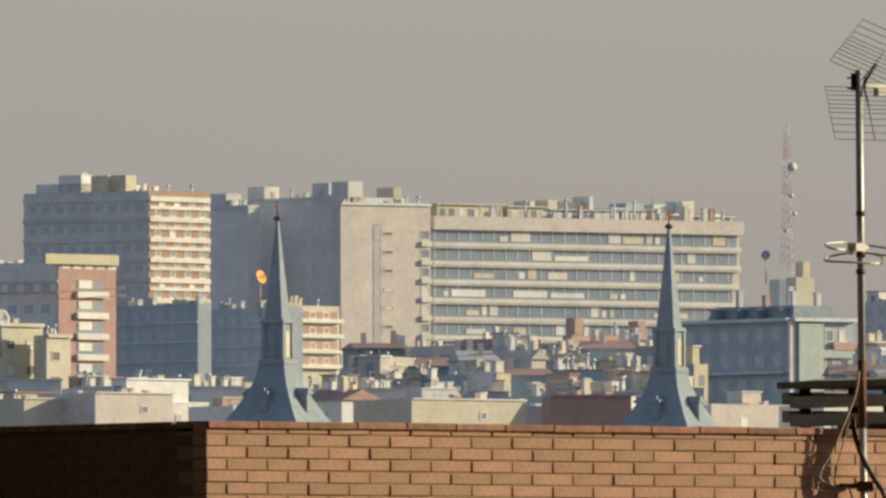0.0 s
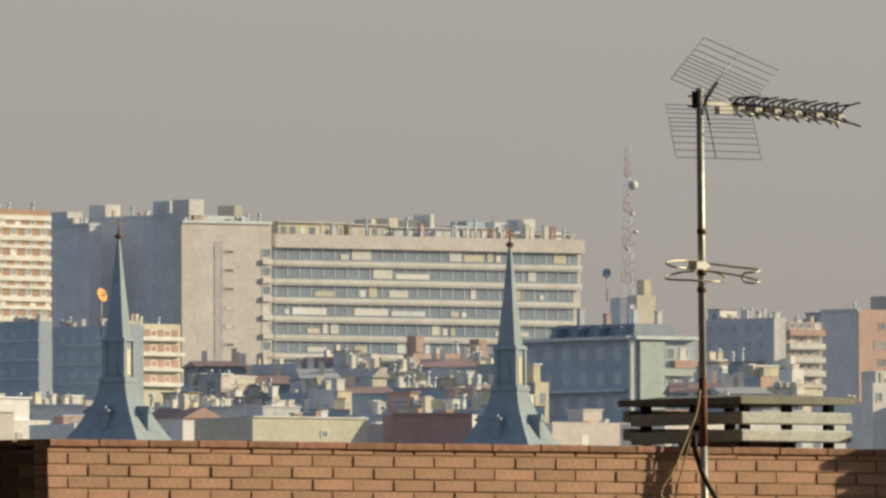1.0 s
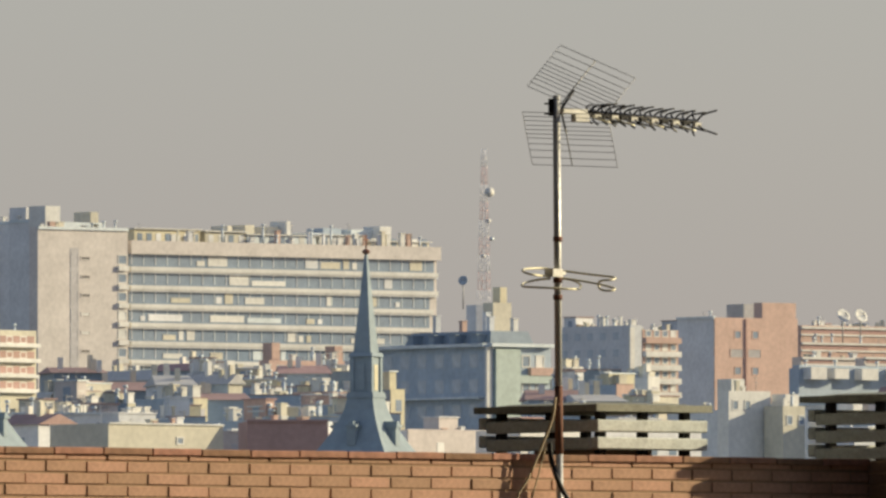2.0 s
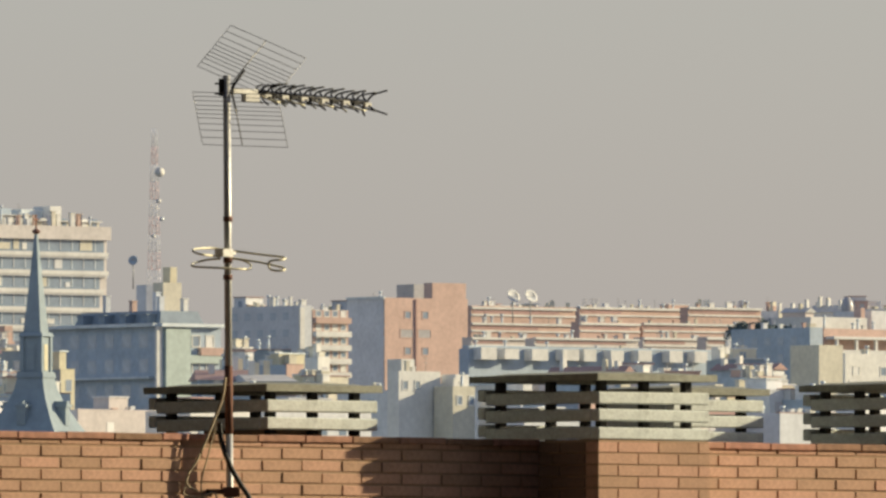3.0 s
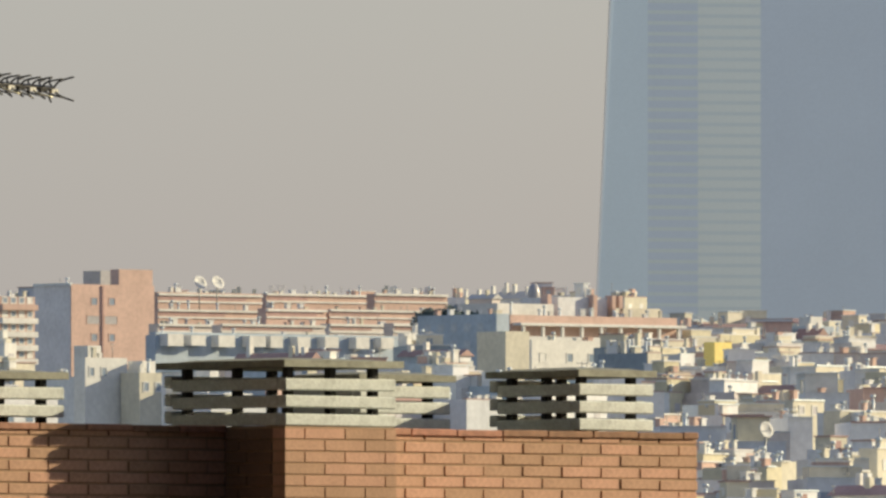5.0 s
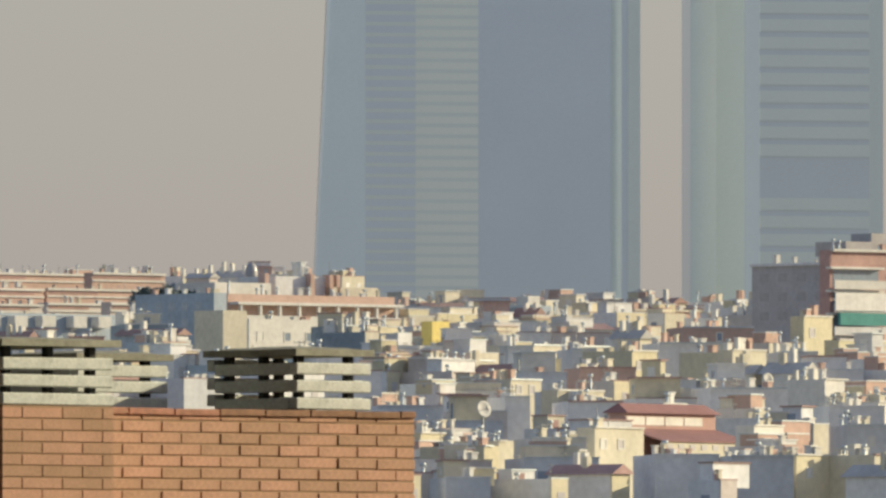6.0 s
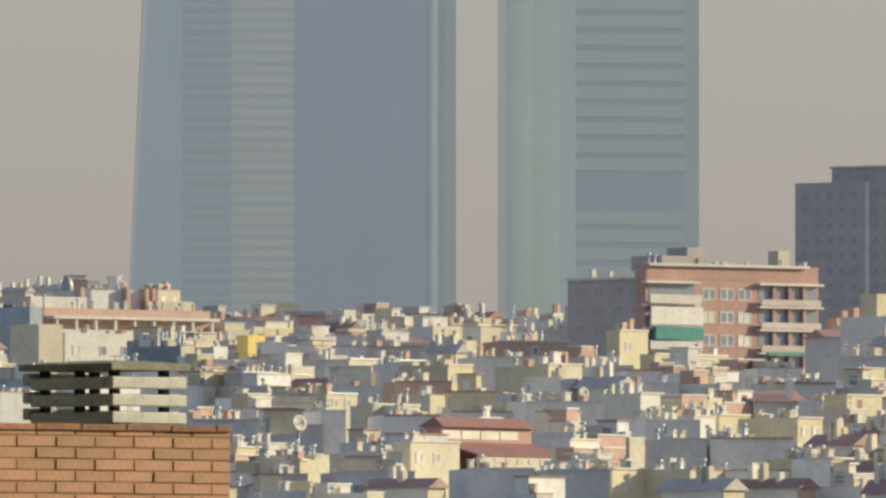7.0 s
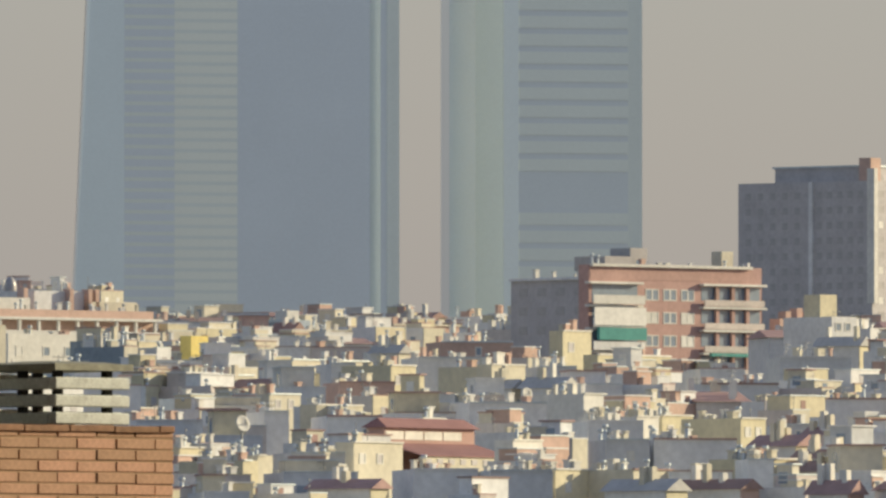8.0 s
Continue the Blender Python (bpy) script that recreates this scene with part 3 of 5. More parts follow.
def steeple(u, v_tip, d):
    """A slated church steeple: ball and cross, needle spire, open lantern, flared pyramid with dormers."""
    pm = d / LENS
    c = spot(u, 0, d)
    ob = thing("church_steeple", Matrix.Translation((c.x, c.y, c.z)) @ pose(0, 0, 0, 0, 0, 64), "slated church steeple with ball and cross over a lantern", "steeple", "twin church steeples")

    def ringed(name, steps, mat, n=8, label="", parent=None):
        verts, faces = [], []
        for v, half in steps:
            for k in range(n):
                a = 2 * math.pi * (k + 0.5) / n
                verts.append((half * pm / math.cos(math.pi / n) * math.cos(a), half * pm / math.cos(math.pi / n) * math.sin(a), -v * pm))
        for i in range(len(steps) - 1):
            for k in range(n):
                p, q = i * n + k, i * n + (k + 1) % n
                faces.append((p, p + n, q + n, q))
        faces += [tuple(range(n)), tuple(range((len(steps) - 1) * n, len(steps) * n))[::-1]]
        return part(name, mesh(name, verts, faces, mat), parent or ob, label)

    t = v_tip
    ringed("spire", [(t + 10, 2.2), (t + 100, 9.5), (t + 185, 17)], SPIRE_SLATE, 4, label="needle spire of blue slate")
    ringed("spire_foot", [(t + 185, 21), (t + 192, 24)], SPIRE_SLATE, 4, label="slated moulding")
    ball = part("ball", tubes_mesh("ball", [([(0, 0, -(t + 12 - 12 * k / 8) * pm) for k in range(9)], [0.02 + 7 * pm * math.sin(math.pi * k / 8) for k in range(9)])], RUST, 10), ob, "dark metal ball")
    part("cross", boxes_mesh("cross", [(-0.05, -0.05, -t * pm, 0.05, 0.05, -(t - 24) * pm), (-0.4, -0.04, -(t - 14) * pm, 0.4, 0.04, -(t - 16.5) * pm)], RUST), ball)
    ringed("lantern_core", [(t + 192, 19), (t + 262, 19)], SPIRE_SLATE, 4)
    for sx in (-1, 1):
        for sy in (-1, 1):
            x, y = 18 * pm * sx, 18 * pm * sy
            part("lantern_post", boxes_mesh("lantern_post", [(x - 4 * pm, y - 4 * pm, -(t + 262) * pm, x + 4 * pm, y + 4 * pm, -(t + 192) * pm)], SPIRE_SLATE), ob)
    # yellow on the sun's face, slate elsewhere: light put into the shutter colours
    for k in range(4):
        part("lantern_window", boxes_mesh("lantern_window", [(-7 * pm, -20 * pm, -(t + 252) * pm, 7 * pm, -18 * pm, -(t + 206) * pm)], SPIRE_SLATE if k else YELLOW), ob, "lantern shutter coloured as in shade" if k else "lantern shutter coloured as sunlit", at=pose(0, 0, 0, 0, 0, 90 * k))
    ringed("lantern_sill", [(t + 255, 25), (t + 265, 27)], SPIRE_SLATE, 4, label="slated sill")
    ringed("pyramid_roof", [(t + 265, 25), (t + 285, 29), (t + 305, 36), (t + 325, 46), (t + 345, 57), (t + 365, 70), (t + 420, 108)], SPIRE_SLATE, 4, "flared pyramid roof of blue slate")
    for k in range(4):
        a = math.pi / 2 * k
        m = pose(0, 0, 0, 0, 0, math.degrees(a))
        part("dormer", boxes_mesh("dormer", [(36 * pm, -8 * pm, -(t + 350) * pm, 62 * pm, 8 * pm, -(t + 318) * pm), (34 * pm, -11 * pm, -(t + 318) * pm, 65 * pm, 11 * pm, -(t + 313) * pm), (34 * pm, -5 * pm, -(t + 313) * pm, 63 * pm, 5 * pm, -(t + 307) * pm)], SPIRE_SLATE), ob, "small roof dormer", at=m)
    ringed("tower", [(t + 420, 100), (t + 900, 100)], GREY, 4, "plain church tower shaft")
    return ob


steeple(-291, -90, 1500)
steeple(402, -74, 1500)

rng = random.Random(4)
# the tall brick block with white balcony bands
# blue-grey walls carry the flank's shade; only the lit front is brick brown
b = Block("apartment_block", "tall brown brick apartment block with white balcony bands", -744, -519, -414, -134, 2700, SLATE_WALL, skew=50, category="apartment block")
b.lit("brick_face", -519, -414, -134, 120, BROWN_BRICK, 0.008, label="brown brick front")
for k in range(6):
    v = -124 + k * 36
    b.lit("balcony", -519, -414, v, v + 9, WHITE, 0.35, label="white balcony parapet")
    b.lit("balcony", -519, -414, v + 17, v + 23, WHITE, 0.3, label="white slab edge")
    b.lit_windows([-508 + 26 * i for i in range(4)], [v + 25], 9, 9)
    b.lit_windows([-500 + 26 * i for i in range(4)], [v + 10], 8, 6)
    # bands on the shaded side are greyed instead of white
    b.shade("balcony", -744, -519, v, v + 8, SLATE_WALL, 0.2, label="balcony parapet, grey as in shade")
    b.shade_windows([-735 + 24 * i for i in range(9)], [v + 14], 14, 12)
b.roof_box("penthouse", -640, -520, -150, GREY, 6, 8, "set-back penthouse")
for u0, u1, v0 in ((-662, -644, -134), (-592, -575, -163), (-560, -542, -163)):
    b.roof_box("stair_head", u0, u1, v0, YELLOW, 5, 3, "yellow stair head", low=-130)
b.roof_box("tank_room", -640, -600, -165, GREY, 10, 4, "grey tank room")
b.clutter(8, rng, 4, 14)
dish(-632, -157, 2715, 0.7, WHITE)

# the grey flanks beside the long block: its shaded left faces, toned grey
for u0, uc, u1, v, lab in ((-412, -342, -330, -108, "blank grey gable of an apartment block"), (-345, -228, -222, -122, "broad grey flank of an apartment block"), (-230, -181, -178, -126, "narrow grey stair tower of an apartment block")):
    b = Block("apartment_block", lab, u0, uc, u1, v, 2950 if u0 < -340 else 2925, GREY, category="apartment block")
    b.shade("flashing", u0 + 2, uc, v, v + 6, ZINC, 0.15, label="pale roof flashing")
    b.roof_box("tank_room", u0 + 30, u0 + 56, v - 22, WHITE if u0 == -345 else GREY, 4, 4, "rooftop tank room")
    b.clutter(5, rng, 3, 10)

# the long cream block with glazed balconies
b = Block("apartment_block", "plain cream end block with a stair window strip", -186, -179, -20, -112, 2900, STONE, category="apartment block")
b.lit("stair_slot", -122, -107, -76, 150, BROWN, 0.03, label="brownish stair window strip")
b.lit("coping", -179, -20, -113, -108, ZINC, 0.25)
for k in range(7):
    v = -66 + k * 33
    b.lit_windows([-120], [v], 11, 22, STAIR_GLASS, BROWN)
    b.lit_windows([-102], [v + 6], 14, 4, STAIR_GLASS, STONE)
    b.lit("balcony", -38, -20, v + 20, v + 29, WHITE, 0.4, label="short end balcony")
    b.lit_windows([-36], [v + 2], 13, 14)
for u0, u1, v0, m in ((-166, -140, -152, WHITE), (-86, -72, -143, CREAM), (-150, -60, -124, ZINC)):
    b.roof_box("rooftop_hut", u0, u1, v0, m, 5, 4, "small rooftop hut")
b.clutter(10, rng, 2, 9)
b = Block("apartment_block", "long cream apartment block with glazed balcony bands", -26, -18, 533, -88, 2911, STONE, category="apartment block")
for k in range(7):
    v = -66 + k * 33
    end = 528 if k < 2 else 520
    b.lit("glazing", -18, end, v + 2, v + 24, PANE, 0.04, label="dark balcony glazing")
    b.lit("balcony", -18, end + 4, v + 24.5, v + 32, WHITE, 0.6, label="white balcony parapet")
    b.lit("slab_edge", -18, end + 4, v + 33, v + 35, GREY, 0.5, label="grey slab edge")
    u = -12
    while u < 505:
        wide = rng.choice((8, 10, 14, 22, 34, 60))
        if rng.random() < 0.34:
            b.lit("blind", u, min(u + wide, 515), v + 3 + rng.choice((0, 0, 6, 9)), v + 21, rng.choice((BLIND, WHITE, BLIND, ZINC, CREAM, GREY)), 0.12, label="pale balcony screen")
        u += wide + 6
    for i in range(26):
        b.lit("mullion", -14 + i * 21, -12.6 + i * 21, v + 2, v + 21, ZINC if i % 2 else SLATE_WALL, 0.1)
b.lit("fascia", -18, 536, -88, -64, STONE, 0.7, label="cream top fascia")
for u0, u1, v0, m in ((-8, 108, -110, YELLOW), (118, 190, -108, CREAM), (192, 316, -104, ZINC), (322, 400, -106, WHITE), (410, 520, -97, CREAM)):
    b.roof_box("penthouse", u0, u1, v0, m, 3, 8, "set-back penthouse floor", low=-82)
    x0, x1 = b.x(u0, 3), b.x(u1, 3)
    n = int((u1 - u0) / 16)
    for i in range(n):
        xx = x0 + (i + 0.3) * (x1 - x0) / n
        part("penthouse_window", boxes_mesh("penthouse_window", [(xx, 2.96, b.h + 0.1, xx + 0.9, 3.1, b.h + 1.2)], rng.choice((PANE, BLIND, GREY))), b.ob)
    part("penthouse_eave", boxes_mesh("penthouse_eave", [(x0 - 0.3, 2.6, b.z(v0), x1 + 0.3, 11.2, b.z(v0) + 0.15)], WHITE), b.ob)
for u0, u1, v0, m in ((158, 166, -122, CREAM), (190, 206, -124, CREAM), (228, 250, -122, CREAM), (300, 330, -112, ZINC), (330, 362, -121, SLATE), (380, 420, -120, ZINC), (432, 452, -126, WHITE), (264, 271, -132, WHITE), (470, 500, -104, GREY)):
    b.roof_box("rooftop_hut", u0, u1, v0, m, 6 + rng.random() * 3, 4, "small rooftop hut", low=-100)
b.clutter(34, rng, 8, 26)

# lower left: dark flank, brick house with a balcony stack, cream pair
# shade of the flank is put into blue-grey walls, brick only in front
b = Block("apartment_block", "red brick house with a white balcony stack and cream attic", -880, -679, -579, -8, 2360, SLATE_WALL, skew=48, category="apartment block")
b.lit("brick_face", -679, -579, -8, 290, REDBRICK, 0.008, label="red brick front")
b.lit("attic", -706, -579, -22, -4, YELLOW, 0.5, label="cream attic storey")
b.lit_windows([-672 + 20 * i for i in range(5)], [-10], 12, 12, GREY)
for k in range(6):
    v = 30 + 37 * k
    b.lit("balcony", -650, -596, v + 14, v + 25, BLIND, 0.5, label="white balcony")
    b.lit("balcony_door", -648, -600, v - 6, v + 14, PANE, 0.05, label="dark balcony doors")
    b.lit("blind", -645, -622, v - 6, v + 8, BLIND, 0.15)
    b.shade_windows([-860 + 30 * i for i in range(6)], [v], 16, 15)
# two coloured strips standing in for a power line across the flank
b.shade("string_course", -880, -679, 24, 28, CREAM, 0.2)
b.shade("string_course", -880, -679, 44, 47, SALMON, 0.2)
b.clutter(6, rng, 3, 12)
for u0, uc, u1, v in ((-900, -780, -708, 102), (-704, -700, -658, 122)):
    b = Block("house", "cream rendered house with small square windows", u0, uc, u1, v, 2300, CREAM, skew=47)
    for k in range(3):
        b.lit_windows([uc + 10 + 34 * i for i in range(2 if u1 > -700 else 2)][: 1 if u1 - uc < 50 else 2], [v + 30 + 44 * k], 12, 14, STAIR_GLASS, CREAM)
    b.lit("cornice", uc, u1, v - 2, v + 4, CREAM, 0.35)
    b.clutter(4, rng, 4, 12)
dish(-780, 92, 2290, 1.0, WHITE)
# two sagging cables strung to the brick house, sunlight put into their orange
for v, dip in ((38, 7), (52, 5)):
    runs = [spot(-905 + 345 * k / 12, v + (6 - k * 0.5) * 0.6 + dip * (1 - (k / 6 - 1) ** 2), 2340) for k in range(13)]
    tagged(new("overhead_cable", tubes_mesh("overhead_cable", [(runs, 0.05)], ORANGE, 6)), "thin sagging cable strung between houses, coloured as sunlit", "cable")
# dark middle blocks
for u0, uc, u1, v, m, d in ((-580, -432, -427, 66, SLATE, 2450), (-430, -270, -265, 72, SLATE, 2480), (-640, -560, -470, 92, PINK, 2600)):
    b = Block("apartment_block", "grey apartment block with a shaded windowed flank", u0, uc, u1, v, d, m, category="apartment block")
    for k in range(4):
        b.shade_windows([u0 + 10 + 22 * i for i in range(int((uc - u0 - 20) / 22))], [v + 14 + 34 * k], 11, 15)
        b.shade("string_course", u0, uc, v + 32 + 34 * k, v + 35 + 34 * k, ZINC, 0.15)
    b.roof_box("stair_head", uc - 20, uc + 18, v - 8, CREAM, 2, 3, "cream stair head")
    b.clutter(9, rng, 3, 12)
b = Block("apartment_block", "cream house with brown window bands", -285, -268, -182, 70, 2500, CREAM, skew=48, category="apartment block")
for k in range(4):
    v = 80 + 27 * k
    b.lit("window_band", -266, -186, v, v + 12, REDBRICK, 0.05, label="brown window band")
    b.lit("balcony", -268, -182, v + 13, v + 20, WHITE, 0.8, label="white balcony parapet")
    b.lit_windows([-258 + 24 * i for i in range(3)], [v + 2], 9, 9)
b.clutter(4, rng)
dish(-322, 20, 2300, 0.8, ORANGE, (0.75, -0.6, 0.3), "orange satellite dish on a tall post")
dish(206, 196, 2150, 0.9, ORANGE, (0.75, -0.6, 0.3), "small orange satellite dish on a roof")

# brick house and the dark slated house with a netted front
b = Block("house", "pink brick house with an attic terrace", 215, 230, 372, 124, 2600, SALMON)
for k in range(3):
    b.lit("balcony", 240, 366, 150 + 32 * k, 158 + 32 * k, PINK, 0.8)
    b.lit_windows([246 + 30 * i for i in range(4)], [134 + 32 * k], 14, 13)
b.roof_box("chimney", 236, 250, 92, SALMON, 2, 2, "brick chimney stack")
b.roof_box("chimney", 348, 362, 96, SALMON, 2, 2, "brick chimney stack")
b.clutter(6, rng)
b = Block("apartment_block", "shaded grey corner house with slate attic and green scaffold net", 424, 618, 731, 98, 2350, SLATE, category="apartment block")
b.shade("cornice", 420, 618, 94, 100, ZINC, 0.8, label="pale eaves")
b.lit("cornice", 618, 733, 94, 100, ZINC, 0.8, label="pale eaves")
b.shade("balcony", 430, 612, 188, 192, ZINC, 0.9, label="long balcony slab")
for k in range(5):
    b.shade_windows([436 + 30 * i for i in range(6)], [112 + 45 * k], 15, 24)
    b.lit_windows([680, 705], [116 + 45 * k], 12, 18)
b.lit("quoin", 614, 624, 100, 260, WHITE, 0.2, label="white corner quoin")
b.lit("scaffold_net", 628, 672, 104, 260, NET, 0.5, label="green scaffold netting")
b.lit("scaffold_net", 672, 730, 150, 164, NET, 0.5, label="green scaffold netting")
b.lit("balcony", 690, 730, 136, 150, SALMON, 0.6)
b.lit("balcony", 690, 730, 182, 196, SALMON, 0.6)
w, l, h = b.w, b.l, b.h
e, rise = 1.9, b.pm * 27
part("attic", mesh("attic", [(1.2, 1.2, h - 0.4), (w - 1.2, 1.2, h - 0.4), (w - 1.2, l - 3, h - 0.4), (1.2, l - 3, h - 0.4), (e, e, h + rise), (w - e, e, h + rise), (w - e, l - 4.2, h + rise), (e, l - 4.2, h + rise)],
     [(0, 1, 5, 4), (1, 2, 6, 5), (2, 3, 7, 6), (3, 0, 4, 7), (4, 5, 6, 7), (3, 2, 1, 0)], MANSARD), b.ob, "dark slate mansard attic")
for x, y, hh, m in ((e + 0.6, e + 1.0, 1.6, SLATE_WALL), (e + 0.9, l * 0.4, 1.2, SALMON), (e + 0.6, l * 0.62, 1.9, SLATE_WALL), (w * 0.6, e + 0.4, 1.4, WHITE), (w * 0.5, l * 0.3, 2.2, SLATE_WALL)):
    part("chimney", boxes_mesh("chimney", [(x, y, h + rise - 0.8, x + 0.7, y + 0.6, h + rise + hh), (x - 0.08, y - 0.08, h + rise + hh, x + 0.78, y + 0.68, h + rise + hh + 0.12)], m), b.ob, "small attic chimney")
for k in range(4):
    y = l * (0.12 + 0.19 * k)
    part("dormer", boxes_mesh("dormer", [(0.3, y, h, 2.0, y + 1.1, h + 1.3), (0.15, y - 0.12, h + 1.3, 2.1, y + 1.22, h + 1.42)], MANSARD), b.ob, "slate attic dormer")
b = Block("stair_tower", "cream stepped stair tower above the roofs", 616, 627, 660, 22, 2500, CREAM, category="tower")
b.roof_box("chimney", 640, 652, -6, YELLOW, 1, 1.5, "cream chimney")

# red and white lattice mast
c = spot(611, 30, 3250)
PMM = 3250 / LENS
lattice = thing("radio_mast", Matrix.Translation(c) @ pose(0, 0, 0, 0, 0, 20), "red and white lattice radio mast with drum dishes", "mast")
# both paints are lightened so the mast looks faint through haze
MAST_RED, MAST_WHITE = material("hazed_red_paint", (0.72, 0.5, 0.46), 0.7, **FAR), material("hazed_white_paint", (0.8, 0.78, 0.76), 0.7, **FAR)
top_h, sections = 280 * PMM, 9
for i in range(sections):
    z0, z1 = top_h * i / sections, top_h * (i + 1) / sections
    r0, r1 = [1.15 - 0.75 * q / sections for q in (i, i + 1)]
    runs = []
    for k in range(4):
        a, a2 = math.pi / 2 * k, math.pi / 2 * (k + 1)
        p0, p1 = Vector((r0 * math.cos(a), r0 * math.sin(a), z0)), Vector((r1 * math.cos(a), r1 * math.sin(a), z1))
        q0, q1 = Vector((r0 * math.cos(a2), r0 * math.sin(a2), z0)), Vector((r1 * math.cos(a2), r1 * math.sin(a2), z1))
        runs += [([p0, p1], 0.045), ([p0, q0], 0.03), ([p0.lerp(p1, 0.5), q0.lerp(q1, 0.5)], 0.03), ([p0, q0.lerp(q1, 0.5)], 0.022), ([p0.lerp(p1, 0.5), q1], 0.022)]
    part("lattice_section", tubes_mesh("lattice_section", runs, MAST_RED if i % 2 else MAST_WHITE, 5), lattice, "red lattice bay" if i % 2 else "white lattice bay")
for u, v, r, m in ((6, -173, 0.75, WHITE), (4, -122, 0.35, WHITE), (-6, -60, 0.3, WHITE), (10, -90, 0.3, ZINC)):
    part("drum_dish", tubes_mesh("drum_dish", [([(u * PMM, -1.3, (30 - v) * PMM), (u * PMM, -0.7, (30 - v) * PMM)], r)], m, 14), lattice, "white drum dish")
part("mast_base", boxes_mesh("mast_base", [(-2.2, -2.2, -25, 2.2, 2.2, 0.3)], GREY), lattice, "grey equipment hut")
dish(574, -17, 3200, 0.75, SLATE, (-0.3, -0.9, 0.2), "dark satellite dish on a post")

# blocks between the lattice mast and the salmon block
b = Block("apartment_block", "grey block with a white corner pier", 745, 870, 888, 62, 2800, SLATE_WALL, category="apartment block")
for k in range(4):
    b.shade_windows([752 + 22 * i for i in range(5)], [74 + 30 * k], 10, 13)
b.lit("quoin", 868, 876, 66, 190, WHITE, 0.2)
b.clutter(9, rng, 4, 16)
b = Block("apartment_block", "red and white banded apartment house", 884, 892, 956, 70, 2850, SALMON, category="apartment block")
for k in range(5):
    b.lit("balcony", 892, 956, 84 + 24 * k, 94 + 24 * k, WHITE if k else SALMON, 0.8, label="white balcony parapet")
    b.lit_windows([898 + 15 * i for i in range(4)], [72 + 24 * k], 8, 9)
b.clutter(5, rng, 3, 10)
# flank coloured blue-grey to look shaded; salmon only on the lit front
b = Block("apartment_block", "salmon brick apartment block with a blank flank", 955, 1019, 1170, 48, 2900, SLATE_WALL, category="apartment block")
b.lit("brick_face", 1019, 1170, 48, 240, SALMON, 0.008, label="salmon brick front")
b.roof_box("upper_storey", 1106, 1167, 20, SALMON, 0.35, 2.0, "raised salmon brick storey", low=50)
b.roof_box("tank", 1076, 1102, 20, SMOKED, 8, 4, "dark water tank", low=50)
for u in (1056, 1088):
    b.lit_windows([u], [72, 136], 10, 12, PANE, SALMON)
    b.lit_windows([u - 8], [104], 22, 14, SMOKED, SALMON)
b.lit("downpipe", 1074, 1077, 50, 200, REDBRICK, 0.2, label="dark downpipe")
b.shade("flashing", 955, 1019, 46, 51, ZINC, 0.2)
b.clutter(4, rng, 3, 8)

# long red terraces with white lines, dormers in front
for v, d, m in ((64, 3200, SALMON), (92, 3000, SALMON), (118, 2830, PINK)):
    u = 1172
    while u < 1660:
        wide = rng.choice((110, 150, 190))
        b = Block("terrace_house", "long low salmon terrace with white eaves", u - 6, u, min(u + wide, 1690), v + rng.uniform(-2, 2), d + rng.uniform(-20, 20), m, category="house", group="salmon terraces")
        b.lit("eave", u, min(u + wide, 1690), v, v + 4, WHITE, 0.35, label="white eaves line")
        b.lit("eave", u, min(u + wide, 1690), v + 13, v + 16, WHITE, 0.22, label="white string line")
        b.lit("window_band", u + 4, u + wide * rng.uniform(0.4, 0.9), v + 6, v + 11, TILE, 0.05, label="dull red shutter band")
        b.clutter(10, rng, 2, 10)
        u += wide + 2
b = Block("house", "long grey slate roofed house with white dormers", 1160, 1168, 1625, 138, 2600, SLATE, roof=SLATE, rim=-0.4)
for i in range(9):
    u = 1174 + i * 49 + rng.uniform(-6, 6)
    b.lit("dormer", u, u + rng.uniform(22, 30), 135 + rng.uniform(0, 4), 156 + rng.uniform(0, 3), WHITE, 1.6, label="white dormer")
b.clutter(8, rng, 3, 9)
# added block for a hazy dark mass, its shade put into slate blue
b = Block("house", "blue-grey house standing in for a hazy dark mass", 1640, 1772, 1786, 100, 2470, SLATE)
b.shade_windows([1652 + 22 * i for i in range(5)], [116, 146], 10, 14)
b.clutter(5, rng, 3, 10)
dish(1246, 46, 3150, 1.15, WHITE, (0.5, -0.7, 0.5), "large white satellite dish on a roof")
dish(1277, 46, 3150, 1.15, WHITE, (0.5, -0.7, 0.5), "large white satellite dish on a roof")
b = Block("house", "grey gabled house with a white front", 1610, 1616, 1680, 134, 2500, WHITE)
b.clutter(3, rng)
for u0, uc, u1, v, m in ((1030, 1044, 1120, 178, WHITE), (1108, 1140, 1180, 205, CREAM), (1190, 1260, 1330, 222, GREY), (1690, 1704, 1760, 205, WHITE)):
    b = Block("house", "small pale rendered house with a stepped roof", u0, uc, u1, v, 2250, m)
    b.roof_box("stair_head", uc + 6, uc + 30, v - 22, WHITE, 2, 2.5, "white stair head")
    b.lit_windows([uc + 8, uc + 30], [v + 18], 8, 14)
    b.clutter(3, rng)

b = Block("apartment_block", "broad grey house in shade behind a pale gable", 1084, 1280, 1300, 196, 2350, GREY, category="apartment block")
for k in range(2):
    b.shade_windows([1096 + 24 * i for i in range(7)], [208 + 34 * k], 11, 16)
b.shade("string_course", 1084, 1280, 198, 202, ZINC, 0.3)
b.clutter(8, rng, 4, 14)
b = Block("apartment_block", "grey house in shade with a low flat roof", 905, 1030, 1060, 212, 2300, GREY, category="apartment block")
b.shade_windows([912 + 26 * i for i in range(4)], [228], 12, 18)
b.clutter(6, rng, 4, 14)

